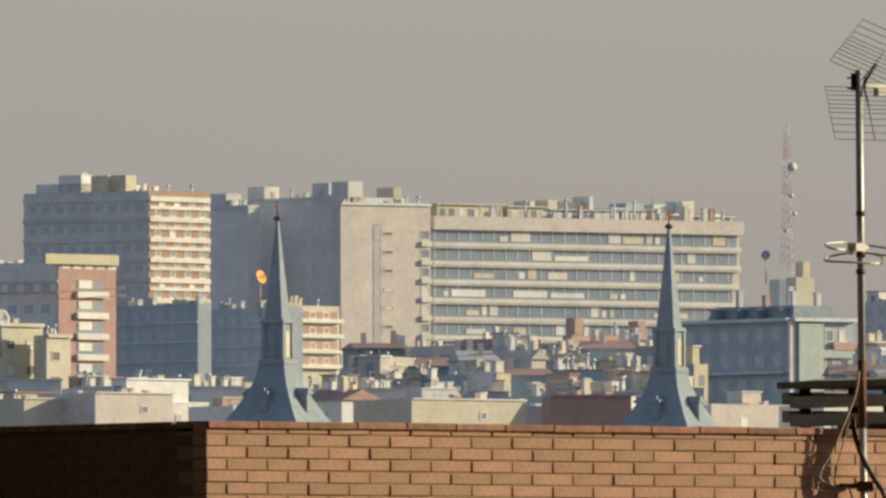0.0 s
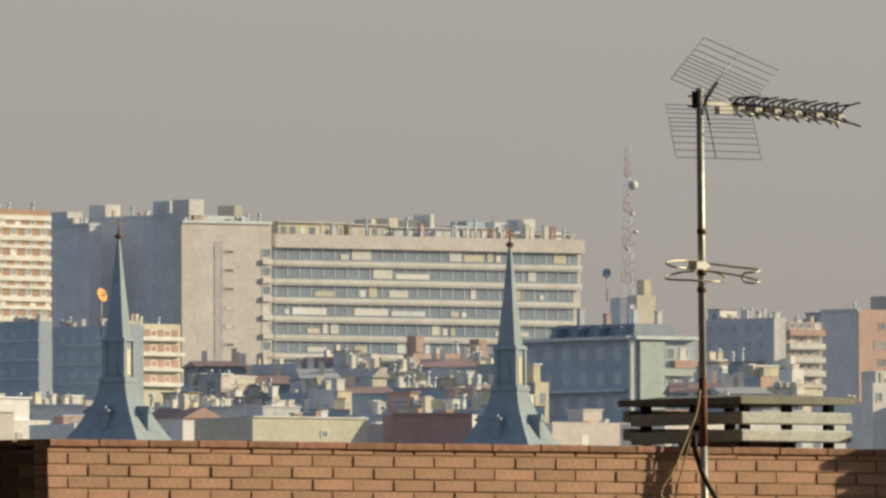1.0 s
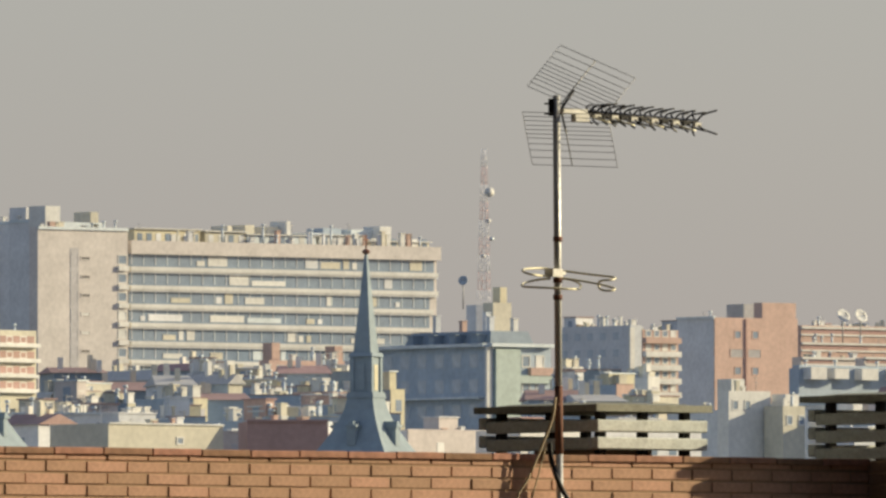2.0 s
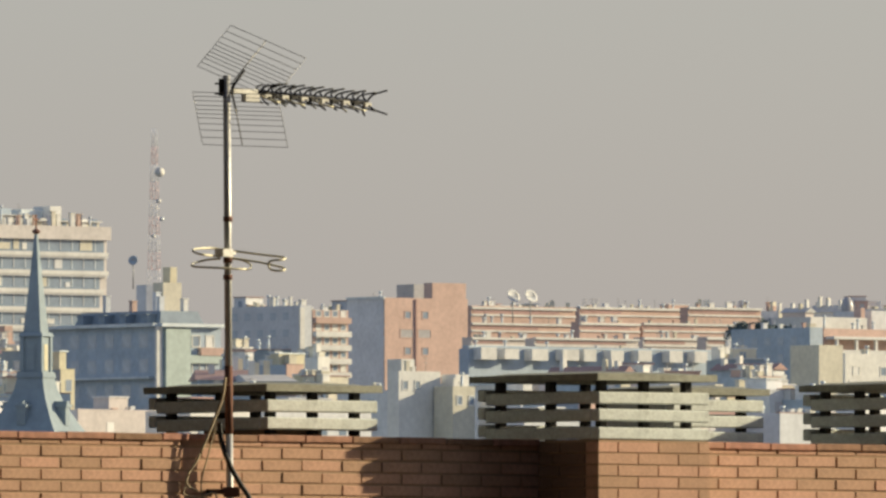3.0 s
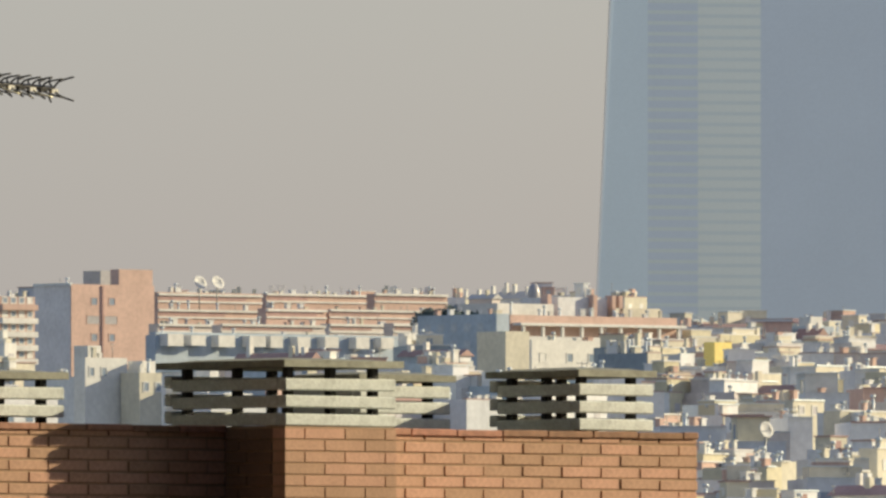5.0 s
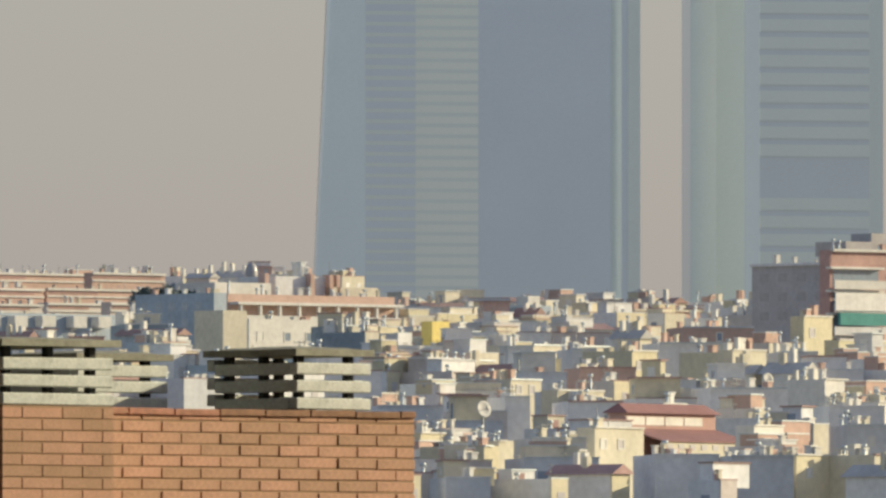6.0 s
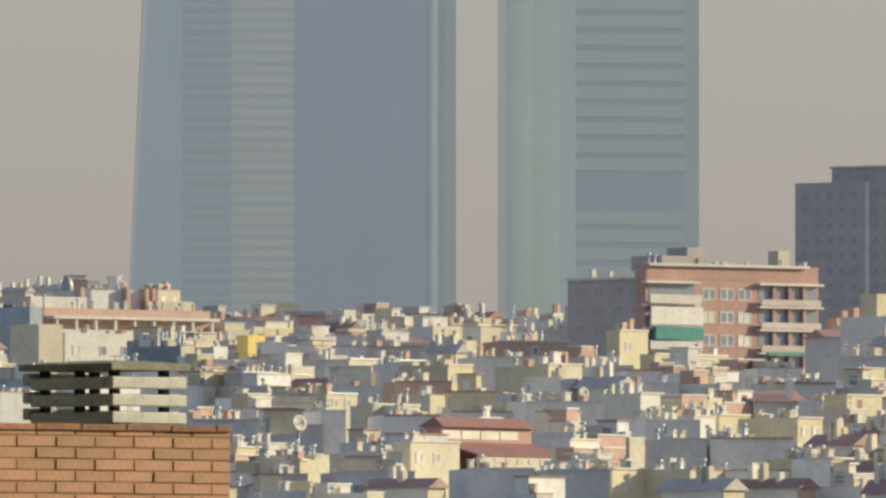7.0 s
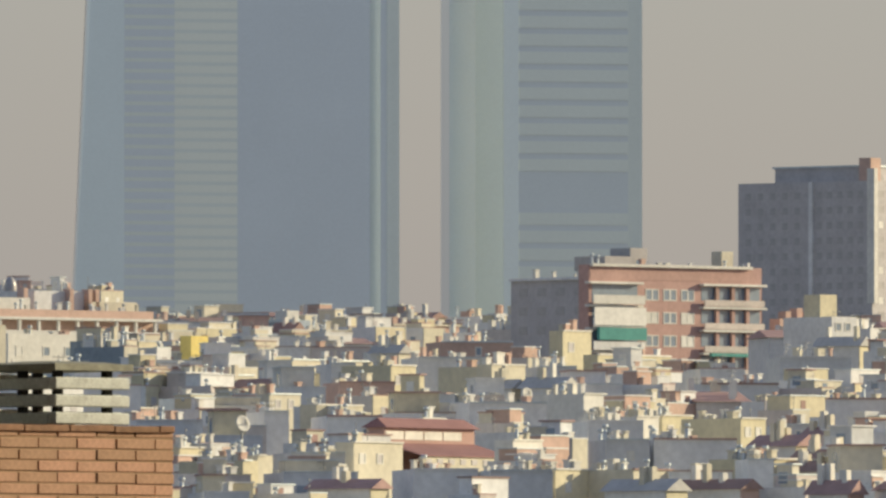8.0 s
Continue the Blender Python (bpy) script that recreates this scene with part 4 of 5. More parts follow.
# pale terraces beyond the small chimney
b = Block("apartment_block", "cream stepped block with a bright end wall", 1740, 1788, 1832, 131, 2400, CREAM, category="apartment block")
b = Block("apartment_block", "white block with plain broad walls", 1826, 1834, 1975, 146, 2420, WHITE, category="apartment block")
b.lit_windows([1850, 1900, 1940], [170], 10, 14)
b.clutter(5, rng, 3, 8)
b = Block("apartment_block", "pink attic house with a white pergola terrace", 1768, 1796, 2106, 102, 2700, SALMON, category="apartment block")
for i in range(9):
    b.lit("pergola_post", 1806 + i * 36, 1810 + i * 36, 118, 152, WHITE, 1.6, -1.2)
b.lit("pergola_beam", 1800, 2108, 116, 121, WHITE, 1.8, label="white pergola beam")
b.lit("terrace_parapet", 1800, 2106, 140, 156, WHITE, 2.2)
b.roof_box("attic", 1776, 1880, 80, WHITE, 4, 8, "white attic")
b.roof_box("attic", 1890, 1990, 66, GREY, 6, 8, "grey attic with chimneys")
b.roof_box("attic", 1990, 2080, 84, CREAM, 5, 8, "cream attic")
for u in (1870, 1955, 1990, 2003):
    b.roof_box("chimney", u, u + 7, 62, SALMON, 5, 1.5)
b.clutter(18, rng, 3, 16)
c = spot(1838, 62, 2760)
tank = thing("water_tank", Matrix.Translation(c), "dark grey domed water tank on a roof", "tank")
part("tank_body", tubes_mesh("tank_body", [([(0, 0, -3), (0, 0, 0), (0, 0, 0.7), (0, 0, 1.2)], [0.85, 0.85, 0.7, 0.3])], SMOKED, 12), tank)
part("tank_legs", tubes_mesh("tank_legs", [([(x, y, -8), (x, y, -2.9)], 0.12) for x, y in ((0.7, 0.7), (0.7, -0.7), (-0.7, 0.7), (-0.7, -0.7))], SLATE, 6), tank)

# the red brick house with balconies, white blind and green awning
b = Block("apartment_block", "red brick apartment house with white balcony slabs", 2850, 2862, 3192, 22, 2630, REDBRICK, category="apartment block")
b.lit("roof_edge", 2864, 3170, 20, 25, WHITE, 0.6, label="white roof edge")
b.lit("attic_band", 2864, 3176, 25, 48, REDBRICK, 0.05, label="brick attic")
for k in range(5):
    v = 52 + 41 * k
    b.lit("balcony", 2856, 2958, v, v + 4, WHITE, 0.9, label="white balcony slab")
    b.lit("balcony", 3072, 3194, v, v + 4, WHITE, 0.9, label="white balcony slab")
    b.lit("loggia", 2868, 2954, v + 5, v + 36, PANE, 0.04, label="dark loggia")
    b.lit("loggia", 3076, 3188, v + 6, v + 30, PANE, 0.04, label="dark loggia")
    b.lit("railing", 3076, 3190, v + 29, v + 40, PINK, 0.8, -0.6, label="brick balcony front")
    for u in (3100, 3130, 3158):
        b.lit("balcony_pier", u, u + 6, v + 4, v + 40, REDBRICK, 0.5)
    b.lit("railing", 2858, 2956, v + 24, v + 40, WHITE if k == 0 else GREY, 1.4, -1.25, label="pale balcony railing")
    if k < 4:
        b.lit_windows([2971, 3005, 3039], [v + 13], 22, 17, PANE)
        for u in (2971, 3005, 3039):
            b.lit("mullion", u + 10, u + 12.5, v + 13, v + 30, WHITE, 0.05)
b.lit("blind", 2858, 2956, 98, 130, BLIND, 1.6, -1.42, label="large white roller blind")
b.lit("awning", 2866, 2956, 134, 156, GREEN, 1.7, -1.2, label="green awning")
b.lit("awning", 3080, 3150, 176, 182, GREEN, 1.7, -1.2, label="green awning")
b.roof_box("plant_room", 2900, 2960, 4, SMOKED, 5, 6, "dark rooftop plant room")
b.roof_box("plant_room", 2950, 2982, -12, SMOKED, 6, 4, "dark rooftop tank", low=10)
b.roof_box("tower_hut", 3120, 3142, -8, CREAM, 3, 2, "cream rooftop hut")
b.clutter(10, rng, 4, 14)
b = Block("apartment_block", "dark brown house in shade", 2735, 2850, 2862, 44, 2700, BROWN, category="apartment block")
for k in range(3):
    b.shade_windows([2748 + 30 * i for i in range(4)], [62 + 34 * k], 14, 15, SMOKED)
b.shade("cornice", 2735, 2850, 44, 49, GREY, 0.4)
b.clutter(5, rng)
b = Block("house", "small orange brick house with stepped chimneys", 3190, 3200, 3286, 118, 2650, SALMON)
for u in (3214, 3236, 3254):
    b.roof_box("chimney", u, u + 10, 96 + (u % 5) * 2, SALMON, 1.5, 1.5)
b.lit_windows([3210, 3235, 3258], [126], 8, 12)
b = Block("house", "plain grey house with a pale yellow stair head", 3215, 3292, 3340, 114, 2500, GREY)
b.lit_windows([3300, 3318], [126, 150], 9, 12)
b.roof_box("stair_head", 3274, 3306, 74, YELLOW, 2, 3, "pale yellow stair head")
b.clutter(5, rng, 3, 10)
# the dark brown tower block
b = Block("apartment_block", "dark brown clad tower block with a white corner strip", 3144, 3364, 3500, -128, 3150, BROWN, skew=45, category="tower block")
for k in range(11):
    b.shade_windows([3156 + 20 * i for i in range(5)] + [3272 + 17 * i for i in range(5)], [-110 + 27 * k], 9, 12, SMOKED)
    b.lit_windows([3376 + 24 * i for i in range(5)], [-110 + 27 * k], 10, 12, SMOKED, BROWN)
b.shade("pier", 3262, 3268, -128, 90, GREY, 0.4)
b.lit("corner_strip", 3363, 3370, -150, 90, WHITE, 0.5, 1.0, label="white corner strip")
part("plant_storey", ring_mesh("plant_storey", 3, 4, b.w - 2, b.l - 5, 0.3, b.h - 0.5, b.h + 2.3, BROWN), b.ob, "set-back plant storey")
part("plant_roof", boxes_mesh("plant_roof", [(2.7, 3.7, b.h + 2.3, b.w - 1.7, b.l - 4.7, b.h + 2.6)], ZINC), b.ob, "pale flat roof edge")
part("roof_hut", boxes_mesh("roof_hut", [(0.6, 0.8, b.h - 0.5, 3.0, 3.2, b.h + 3.6)], SALMON), b.ob, "orange rooftop hut")
b.clutter(4, rng, 3, 8)


# ---- the glass towers ----
def tower(name, label, pieces, d, flare=0.0):
    """A skyscraper: upright glazed shafts side by side, each with its plan corners by sight and its floor ribs."""
    c = spot(pieces[0][0][0][0], 0, d)
    base = terrain(d) - 6
    ob = thing(name, Matrix.Translation((c.x, c.y, base)), label, "skyscraper", "glass towers")
    pm = d / LENS
    high = 240.0
    for outline, mat, ribs, rib_mat, leaf in pieces:
        pts = [((u - pieces[0][0][0][0]) * pm, deep) for u, deep in outline]
        n = len(pts)
        verts = [(x, y, 0) for x, y in pts] + [(x, y, high) for x, y in pts]
        if outline is pieces[0][0] and flare:
            mark = EYE + (LEVEL - 100) * d / LENS - base
            for k in (0, n - 1):
                verts[k] = (pts[k][0] - flare * mark, pts[k][1], 0)
                verts[n + k] = (pts[k][0] + flare * (high - mark), pts[k][1], high)
        faces = [(k, (k + 1) % n, n + (k + 1) % n, n + k) for k in range(n)] + [tuple(range(n))[::-1], tuple(range(n, 2 * n))]
        shaft = part("shaft", mesh("shaft", verts, faces, mat), ob, leaf)
        if ribs:
            (x0, y0), (x1, y1) = pts[0], pts[1]
            step, thick, proud = ribs
            nx, ny = (y1 - y0), -(x1 - x0)
            ln = math.hypot(nx, ny)
            nx, ny = nx / ln * proud, ny / ln * proud
            rv = [(x0 + nx, y0 + ny, 0), (x1 + nx, y1 + ny, 0), (x1, y1, 0), (x0, y0, 0)]
            me = mesh("floor_rib", rv + [(x, y, thick) for x, y, _ in rv], [(0, 3, 2, 1), (4, 5, 6, 7), (0, 1, 5, 4), (1, 2, 6, 5), (2, 3, 7, 6), (3, 0, 4, 7)], rib_mat)
            for k in range(int(high / step)):
                if EYE < base + k * step and not (step > 3 and 250 < base + k * step + thick / 2 - EYE - (LEVEL + 73) * d / LENS + 250 < 250 + 70 * pm):
                    part("floor_rib", me, shaft, at=(0, 0, k * step))
    return ob


tower("glass_tower", "tall blue glass tower with louvred floors, haze in its tints", [
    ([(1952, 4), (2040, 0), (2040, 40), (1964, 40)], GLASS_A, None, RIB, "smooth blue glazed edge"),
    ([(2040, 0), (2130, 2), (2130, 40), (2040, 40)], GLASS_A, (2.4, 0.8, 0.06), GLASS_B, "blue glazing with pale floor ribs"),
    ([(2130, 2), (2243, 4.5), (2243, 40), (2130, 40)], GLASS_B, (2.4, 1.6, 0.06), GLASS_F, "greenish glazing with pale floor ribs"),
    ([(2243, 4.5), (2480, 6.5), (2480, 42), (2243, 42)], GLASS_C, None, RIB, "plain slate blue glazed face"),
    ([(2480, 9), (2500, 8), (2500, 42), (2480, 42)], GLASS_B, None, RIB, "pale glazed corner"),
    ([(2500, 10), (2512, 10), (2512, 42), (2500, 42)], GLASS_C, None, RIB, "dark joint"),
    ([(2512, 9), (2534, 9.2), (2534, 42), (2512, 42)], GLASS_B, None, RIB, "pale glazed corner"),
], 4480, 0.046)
tower("glass_tower", "tall glass tower with broad floor bands, haze in its tints", [
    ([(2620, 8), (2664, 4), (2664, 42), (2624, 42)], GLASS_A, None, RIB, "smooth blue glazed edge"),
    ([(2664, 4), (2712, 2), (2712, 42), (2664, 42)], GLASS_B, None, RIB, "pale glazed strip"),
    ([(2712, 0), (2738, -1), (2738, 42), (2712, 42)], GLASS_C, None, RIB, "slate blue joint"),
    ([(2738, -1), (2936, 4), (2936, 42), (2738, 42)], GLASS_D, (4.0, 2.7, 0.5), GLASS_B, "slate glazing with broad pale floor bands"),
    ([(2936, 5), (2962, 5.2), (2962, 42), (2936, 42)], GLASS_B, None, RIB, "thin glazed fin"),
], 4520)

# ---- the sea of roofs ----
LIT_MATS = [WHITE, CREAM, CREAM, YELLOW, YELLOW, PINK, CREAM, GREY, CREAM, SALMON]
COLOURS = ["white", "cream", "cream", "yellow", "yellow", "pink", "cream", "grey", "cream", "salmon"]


# cool greys for shaded walls: the shade tone is in the render
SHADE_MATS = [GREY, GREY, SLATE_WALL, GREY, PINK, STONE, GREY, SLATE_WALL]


def filler(u, v, d, wide, rng, shady=0.66, broad=0.27, pots=(7, 14, 17), girth=(0.35, 0.9), walls=None, shades=None, tints=None):
    """A town house: walls, roof, raised storeys, stair heads, chimneys, windows."""
    pick = rng.randrange(len(LIT_MATS))
    mat, colour = LIT_MATS[pick], COLOURS[pick]
    if walls:
        mat, colour = rng.choice(walls)
    split = min(0.93, max(0.2, rng.gauss(shady, 0.16)))
    uc = u + wide * split
    pitched = rng.random() < 0.16
    # flanks take a shade grey as their colour, fronts keep the warm one
    shade_flank = rng.random() < 0.85 or mat in (YELLOW, CREAM)
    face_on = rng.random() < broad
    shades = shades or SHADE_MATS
    wall = rng.choice(shades) if shade_flank else mat
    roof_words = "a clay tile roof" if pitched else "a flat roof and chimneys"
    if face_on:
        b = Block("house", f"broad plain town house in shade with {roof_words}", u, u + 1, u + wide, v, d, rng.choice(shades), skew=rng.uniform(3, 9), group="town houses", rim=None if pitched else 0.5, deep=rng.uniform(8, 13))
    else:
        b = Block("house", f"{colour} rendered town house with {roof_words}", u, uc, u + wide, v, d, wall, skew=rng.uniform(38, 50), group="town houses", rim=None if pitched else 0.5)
        if shade_flank:
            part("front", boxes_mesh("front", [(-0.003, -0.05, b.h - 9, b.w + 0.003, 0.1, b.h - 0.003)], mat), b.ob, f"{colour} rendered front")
    w, l, h = b.w, b.l, b.h
    if pitched:
        rise = rng.uniform(0.7, 1.3)
        e = 0.35
        tiles = rng.choice((TILE, TILE, ROOF))
        if face_on:
            verts = [(-e, -e, h), (w + e, -e, h), (w + e, l + e, h), (-e, l + e, h), (0, l / 2, h + rise), (w, l / 2, h + rise)]
            faces = [(0, 1, 5, 4), (1, 2, 5), (2, 3, 4, 5), (3, 0, 4), (3, 2, 1, 0)]
        else:
            verts = [(-e, -e, h), (w + e, -e, h), (w + e, l + e, h), (-e, l + e, h), (w / 2, -e, h + rise), (w / 2, l + e, h + rise)]
            faces = [(0, 4, 5, 3), (1, 2, 5, 4), (0, 1, 4), (2, 3, 5), (3, 2, 1, 0)]
        part("roof", mesh("roof", verts, faces, tiles), b.ob, "low tiled roof")
        for k in range(rng.randint(2, 5)):
            x, y = rng.uniform(0.3, max(0.4, w - 0.8)), rng.uniform(0.3, max(0.4, l - 0.8))
            part("chimney", boxes_mesh("chimney", [(x, y, h - 0.2, x + 0.6, y + 0.5, h + rise + rng.uniform(0.5, 1.5))], rng.choice((WHITE, CREAM))), b.ob)
    else:
        part("coping", boxes_mesh("coping", [(-0.08, -0.08, h, w + 0.08, 0.36, h + 0.1)], rng.choice((ZINC, GREY, mat, TILE, TILE))), b.ob, "thin parapet coping")
        if rng.random() < 0.4 and l > 5:
            x1, y0 = w * rng.uniform(0.5, 0.95), l * rng.uniform(0.05, 0.5)
            y1 = min(l - 0.4, y0 + l * rng.uniform(0.3, 0.5))
            hh = rng.uniform(1.4, 2.4)
            up = part("upper_storey", boxes_mesh("upper_storey", [(0.35, y0, h - 0.6, x1, y1, h + hh)], rng.choice((mat, GREY, SLATE_WALL, CREAM))), b.ob, "set-back upper storey")
            part("upper_roof", boxes_mesh("upper_roof", [(0.2, y0 - 0.2, h + hh, x1 + 0.2, y1 + 0.2, h + hh + 0.14)], rng.choice((ZINC, TILE, TILE, GREY))), up, "thin roof slab")
            k = max(1, int((y1 - y0) / 2.4))
            for i in range(k):
                yy = y0 + (i + 0.3) * (y1 - y0) / k
                part("window", boxes_mesh("window", [(0.31, yy, h + 0.3, 0.45, yy + 1.0, h + hh - 0.6)], rng.choice((PANE, PANE, BLIND))), up)
        for k in range(rng.choice((0, 1, 1, 2, 2))):
            sx, sy = rng.uniform(1.5, 5.5), rng.uniform(1.2, 3)
            x, y = rng.uniform(0.3, max(0.4, w - sx)), rng.uniform(0.5, max(0.6, l - sy))
            hh = rng.uniform(0.5, 1.5)
            hut = part("stair_head", boxes_mesh("stair_head", [(x, y, h - 0.6, x + sx, y + sy, h + hh)], rng.choice((mat, SALMON, CREAM, YELLOW, GREY, GREY))), b.ob, "rooftop stair head")
            part("hut_roof", boxes_mesh("hut_roof", [(x - 0.12, y - 0.12, h + hh, x + sx + 0.12, y + sy + 0.12, h + hh + 0.12)], rng.choice((ZINC, TILE, GREY, GREY))), hut)
            if rng.random() < 0.3:
                part("hut_door", boxes_mesh("hut_door", [(x + sx * 0.3, y - 0.03, h - 0.5, x + sx * 0.3 + 0.7, y + 0.1, h + hh * 0.7)], rng.choice((PANE, BROWN, TILE))), hut, "dark door")
        b.clutter(rng.randint(pots[0], pots[1]), rng, 3, pots[2], girth, tints)
    n = max(1, int(w / 2.4))
    for k in range(n):
        if rng.random() < (0.25 if face_on else 0.55):
            x = (k + 0.35) * w / n
            part("window", boxes_mesh("window", [(x, -0.08, h - 2.4, x + 0.9, 0.1, h - 1.1)], rng.choice((PANE, PANE, BLIND, BROWN))), b.ob)
    if not face_on:
        m2 = max(1, int(l / 2.8))
        for k in range(m2):
            if rng.random() < 0.35:
                y = (k + 0.35) * l / m2
                part("window", boxes_mesh("window", [(-0.04, y, h - 2.6, 0.1, y + 0.9, h - 1.2)], rng.choice((PANE, PANE, BLIND))), b.ob)
    return b


# houses that stand out of the sea of roofs: from, to, top, drop, walls (greys stand for shade), and whether the broad
# side is in shade
MARKS = [
    (2337, 2484, 192, 26, CREAM, 0), (2405, 2450, 199, 40, GREY, 1), (2512, 2560, 202, 46, YELLOW, 0), (2560, 2684, 188, 80, GREY, 1), (2684, 2736, 204, 46, YELLOW, 0),
    (2398, 2498, 292, 58, GREY, 1), (2551, 2668, 386, 60, GREY, 1), (2687, 2800, 388, 60, SLATE_WALL, 1), (2334, 2432, 357, 42, SLATE_WALL, 1), (2172, 2242, 341, 30, CREAM, 0),
    (2250, 2266, 371, 70, YELLOW, 0), (2276, 2291, 362, 56, CREAM, 0), (2287, 2332, 284, 80, SLATE_WALL, 1), (2204, 2274, 219, 16, CREAM, 0), (2297, 2356, 253, 26, CREAM, 0),
    (2773, 2842, 204, 42, GREY, 1), (2853, 2897, 252, 38, WHITE, 0), (2992, 3052, 290, 46, YELLOW, 0), (2947, 2990, 292, 42, WHITE, 0), (2976, 3126, 332, 66, GREY, 1),
    (2891, 2971, 333, 56, SLATE_WALL, 1), (2803, 2905, 386, 60, YELLOW, 0), (2941, 3010, 386, 40, CREAM, 0), (3190, 3234, 367, 56, YELLOW, 0), (3142, 3190, 368, 56, GREY, 1),
    (3131, 3180, 295, 42, YELLOW, 0), (3208, 3266, 306, 30, SLATE_WALL, 1), (3060, 3200, 234, 40, GREY, 1), (2650, 2790, 268, 46, GREY, 1), (3200, 3330, 186, 50, SLATE_WALL, 1),
    (2420, 2520, 232, 30, SALMON, 1), (2600, 2730, 160, 26, SALMON, 1), (3270, 3420, 260, 60, GREY, 1), (2060, 2180, 300, 60, SLATE_WALL, 1), (2052, 2100, 278, 30, SALMON, 0), (2860, 2960, 300, 30, GREY, 1),
]

rng = random.Random(11)
ROWS_RIGHT = []
v = 113.0
while v < 446:
    q = (v - 96) / 340
    ROWS_RIGHT.append((v, float(np.interp(v, [112, 138, 186, 244, 308, 382, 450], [3350, 2750, 2330, 2060, 1870, 1720, 1630])), 46 + 30 * q, 112 + 48 * q))
    v += 13 + 15 * q
for v, d, a, z in ROWS_RIGHT:
    u = 1985 + rng.uniform(0, 60) + (60 if v < 150 else 0)
    while u < 3500:
        wide = rng.uniform(a, z) * 0.95
        vv = v + rng.uniform(-8, 8)
        skip = (2790 < u + wide / 2 < 3220 and 110 < v < 200) or (2450 < u + wide / 2 < 2700 and 290 < v < 400)
        skip = skip or any(m[0] - wide * 0.25 < u + wide / 2 < m[1] + wide * 0.25 and m[2] - 12 < vv < m[2] + m[3] * 0.75 for m in MARKS)
        if not skip:
            filler(u, vv, d + rng.uniform(-12, 12), wide, rng, pots=(3, 8, 17))
        u += wide * rng.uniform(0.82, 0.98)
for u0, u1, v, drop, m, shaded in MARKS:
    k = max(i for i in range(len(ROWS_RIGHT)) if ROWS_RIGHT[i][0] <= v)
    k2 = min(k + 1, len(ROWS_RIGHT) - 1)
    q = (v - ROWS_RIGHT[k][0]) / max(1, ROWS_RIGHT[k2][0] - ROWS_RIGHT[k][0])
    d = ROWS_RIGHT[k][1] + (ROWS_RIGHT[k2][1] - ROWS_RIGHT[k][1]) * q - 40
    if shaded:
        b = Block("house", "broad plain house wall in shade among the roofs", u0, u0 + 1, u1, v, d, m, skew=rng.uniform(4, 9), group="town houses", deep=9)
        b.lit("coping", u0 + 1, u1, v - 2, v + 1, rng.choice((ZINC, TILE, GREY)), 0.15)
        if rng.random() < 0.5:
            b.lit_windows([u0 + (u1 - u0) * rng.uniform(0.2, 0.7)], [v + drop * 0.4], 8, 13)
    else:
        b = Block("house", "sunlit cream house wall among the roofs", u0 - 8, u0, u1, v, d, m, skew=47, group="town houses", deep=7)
        b.lit("coping", u0, u1, v - 2, v + 1, rng.choice((ZINC, TILE, WHITE)), 0.15)
        if u1 - u0 > 45:
            b.lit_windows([u0 + (u1 - u0) * f for f in (0.2, 0.62)][: rng.randint(1, 2)], [v + drop * 0.42], 8, 13, BROWN)
    b.clutter(rng.randint(8, 13), rng, 4, 18)
QUIET = [(STONE, "beige"), (GREY, "grey"), (CREAM, "cream"), (SLATE_WALL, "blue-grey"), (WHITE, "white"), (PINK, "pale pink")]
# slate and shade tones together, for walls in the left rows
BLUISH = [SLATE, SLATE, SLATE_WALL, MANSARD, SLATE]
ROWS_LEFT = [(150, 2400, 60, 120), (172, 2250, 60, 130), (196, 2120, 70, 140), (222, 2000, 70, 150), (246, 1900, 110, 240)]
for v, d, a, z in ROWS_LEFT:
    u = -830 + rng.uniform(0, 60)
    while u < 1990:
        wide = rng.uniform(a, z)
        middle = u + wide / 2
        hide = (middle < -150 and v < 200) or (424 < middle < 740 and v < 240) or (900 < middle < 1290) or (1180 < middle < 1650 and v < 190) or (1740 < middle < 1990 and v < 210)
        if not hide:
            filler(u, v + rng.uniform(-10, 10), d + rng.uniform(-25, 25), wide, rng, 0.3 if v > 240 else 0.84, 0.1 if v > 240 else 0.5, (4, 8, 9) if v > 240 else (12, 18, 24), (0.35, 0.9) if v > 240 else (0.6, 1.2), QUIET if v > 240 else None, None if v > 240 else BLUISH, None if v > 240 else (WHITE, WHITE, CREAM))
        u += wide * rng.uniform(0.84, 1.0)
for u0, uc, u1, v, m, words in ((-622, -614, -478, 224, STONE, "long low beige house with a plain sunlit wall"), (-748, -740, -624, 234, CREAM, "low cream house with a plain sunlit wall"), (-60, -54, 150, 236, CREAM, "long low cream house with a flat roof")):
    b = Block("house", words, u0, uc, u1, v, 1850, m, skew=42, group="town houses", deep=8)
    b.lit("coping", uc, u1, v - 2, v + 1, WHITE, 0.15)
    b.lit_windows([uc + (u1 - uc) * 0.6], [v + 24], 9, 9)
    b.clutter(5, rng, 4, 14)
for u0, u1, v, m in ((-652, -352, 214, GREY), (-226, -62, 218, GREY)):
    b = Block("house", "broad grey house in shade crowded with pale chimneys", u0, u0 + 1, u1, v, 1945, m, skew=8, group="town houses", deep=10)
    b.lit("coping", u0 + 1, u1, v - 2, v + 2, ZINC, 0.2)
    b.lit_windows([u0 + 30 + 55 * i for i in range(int((u1 - u0 - 40) / 55))], [v + 14], 11, 12)
    b.clutter(20, rng, 8, 22, (0.5, 1.0), (WHITE, WHITE, CREAM))
b = Block("house", "low house with a dull red front in shade", 190, 192, 335, 232, 1860, REDBRICK, skew=5, group="town houses", deep=9)
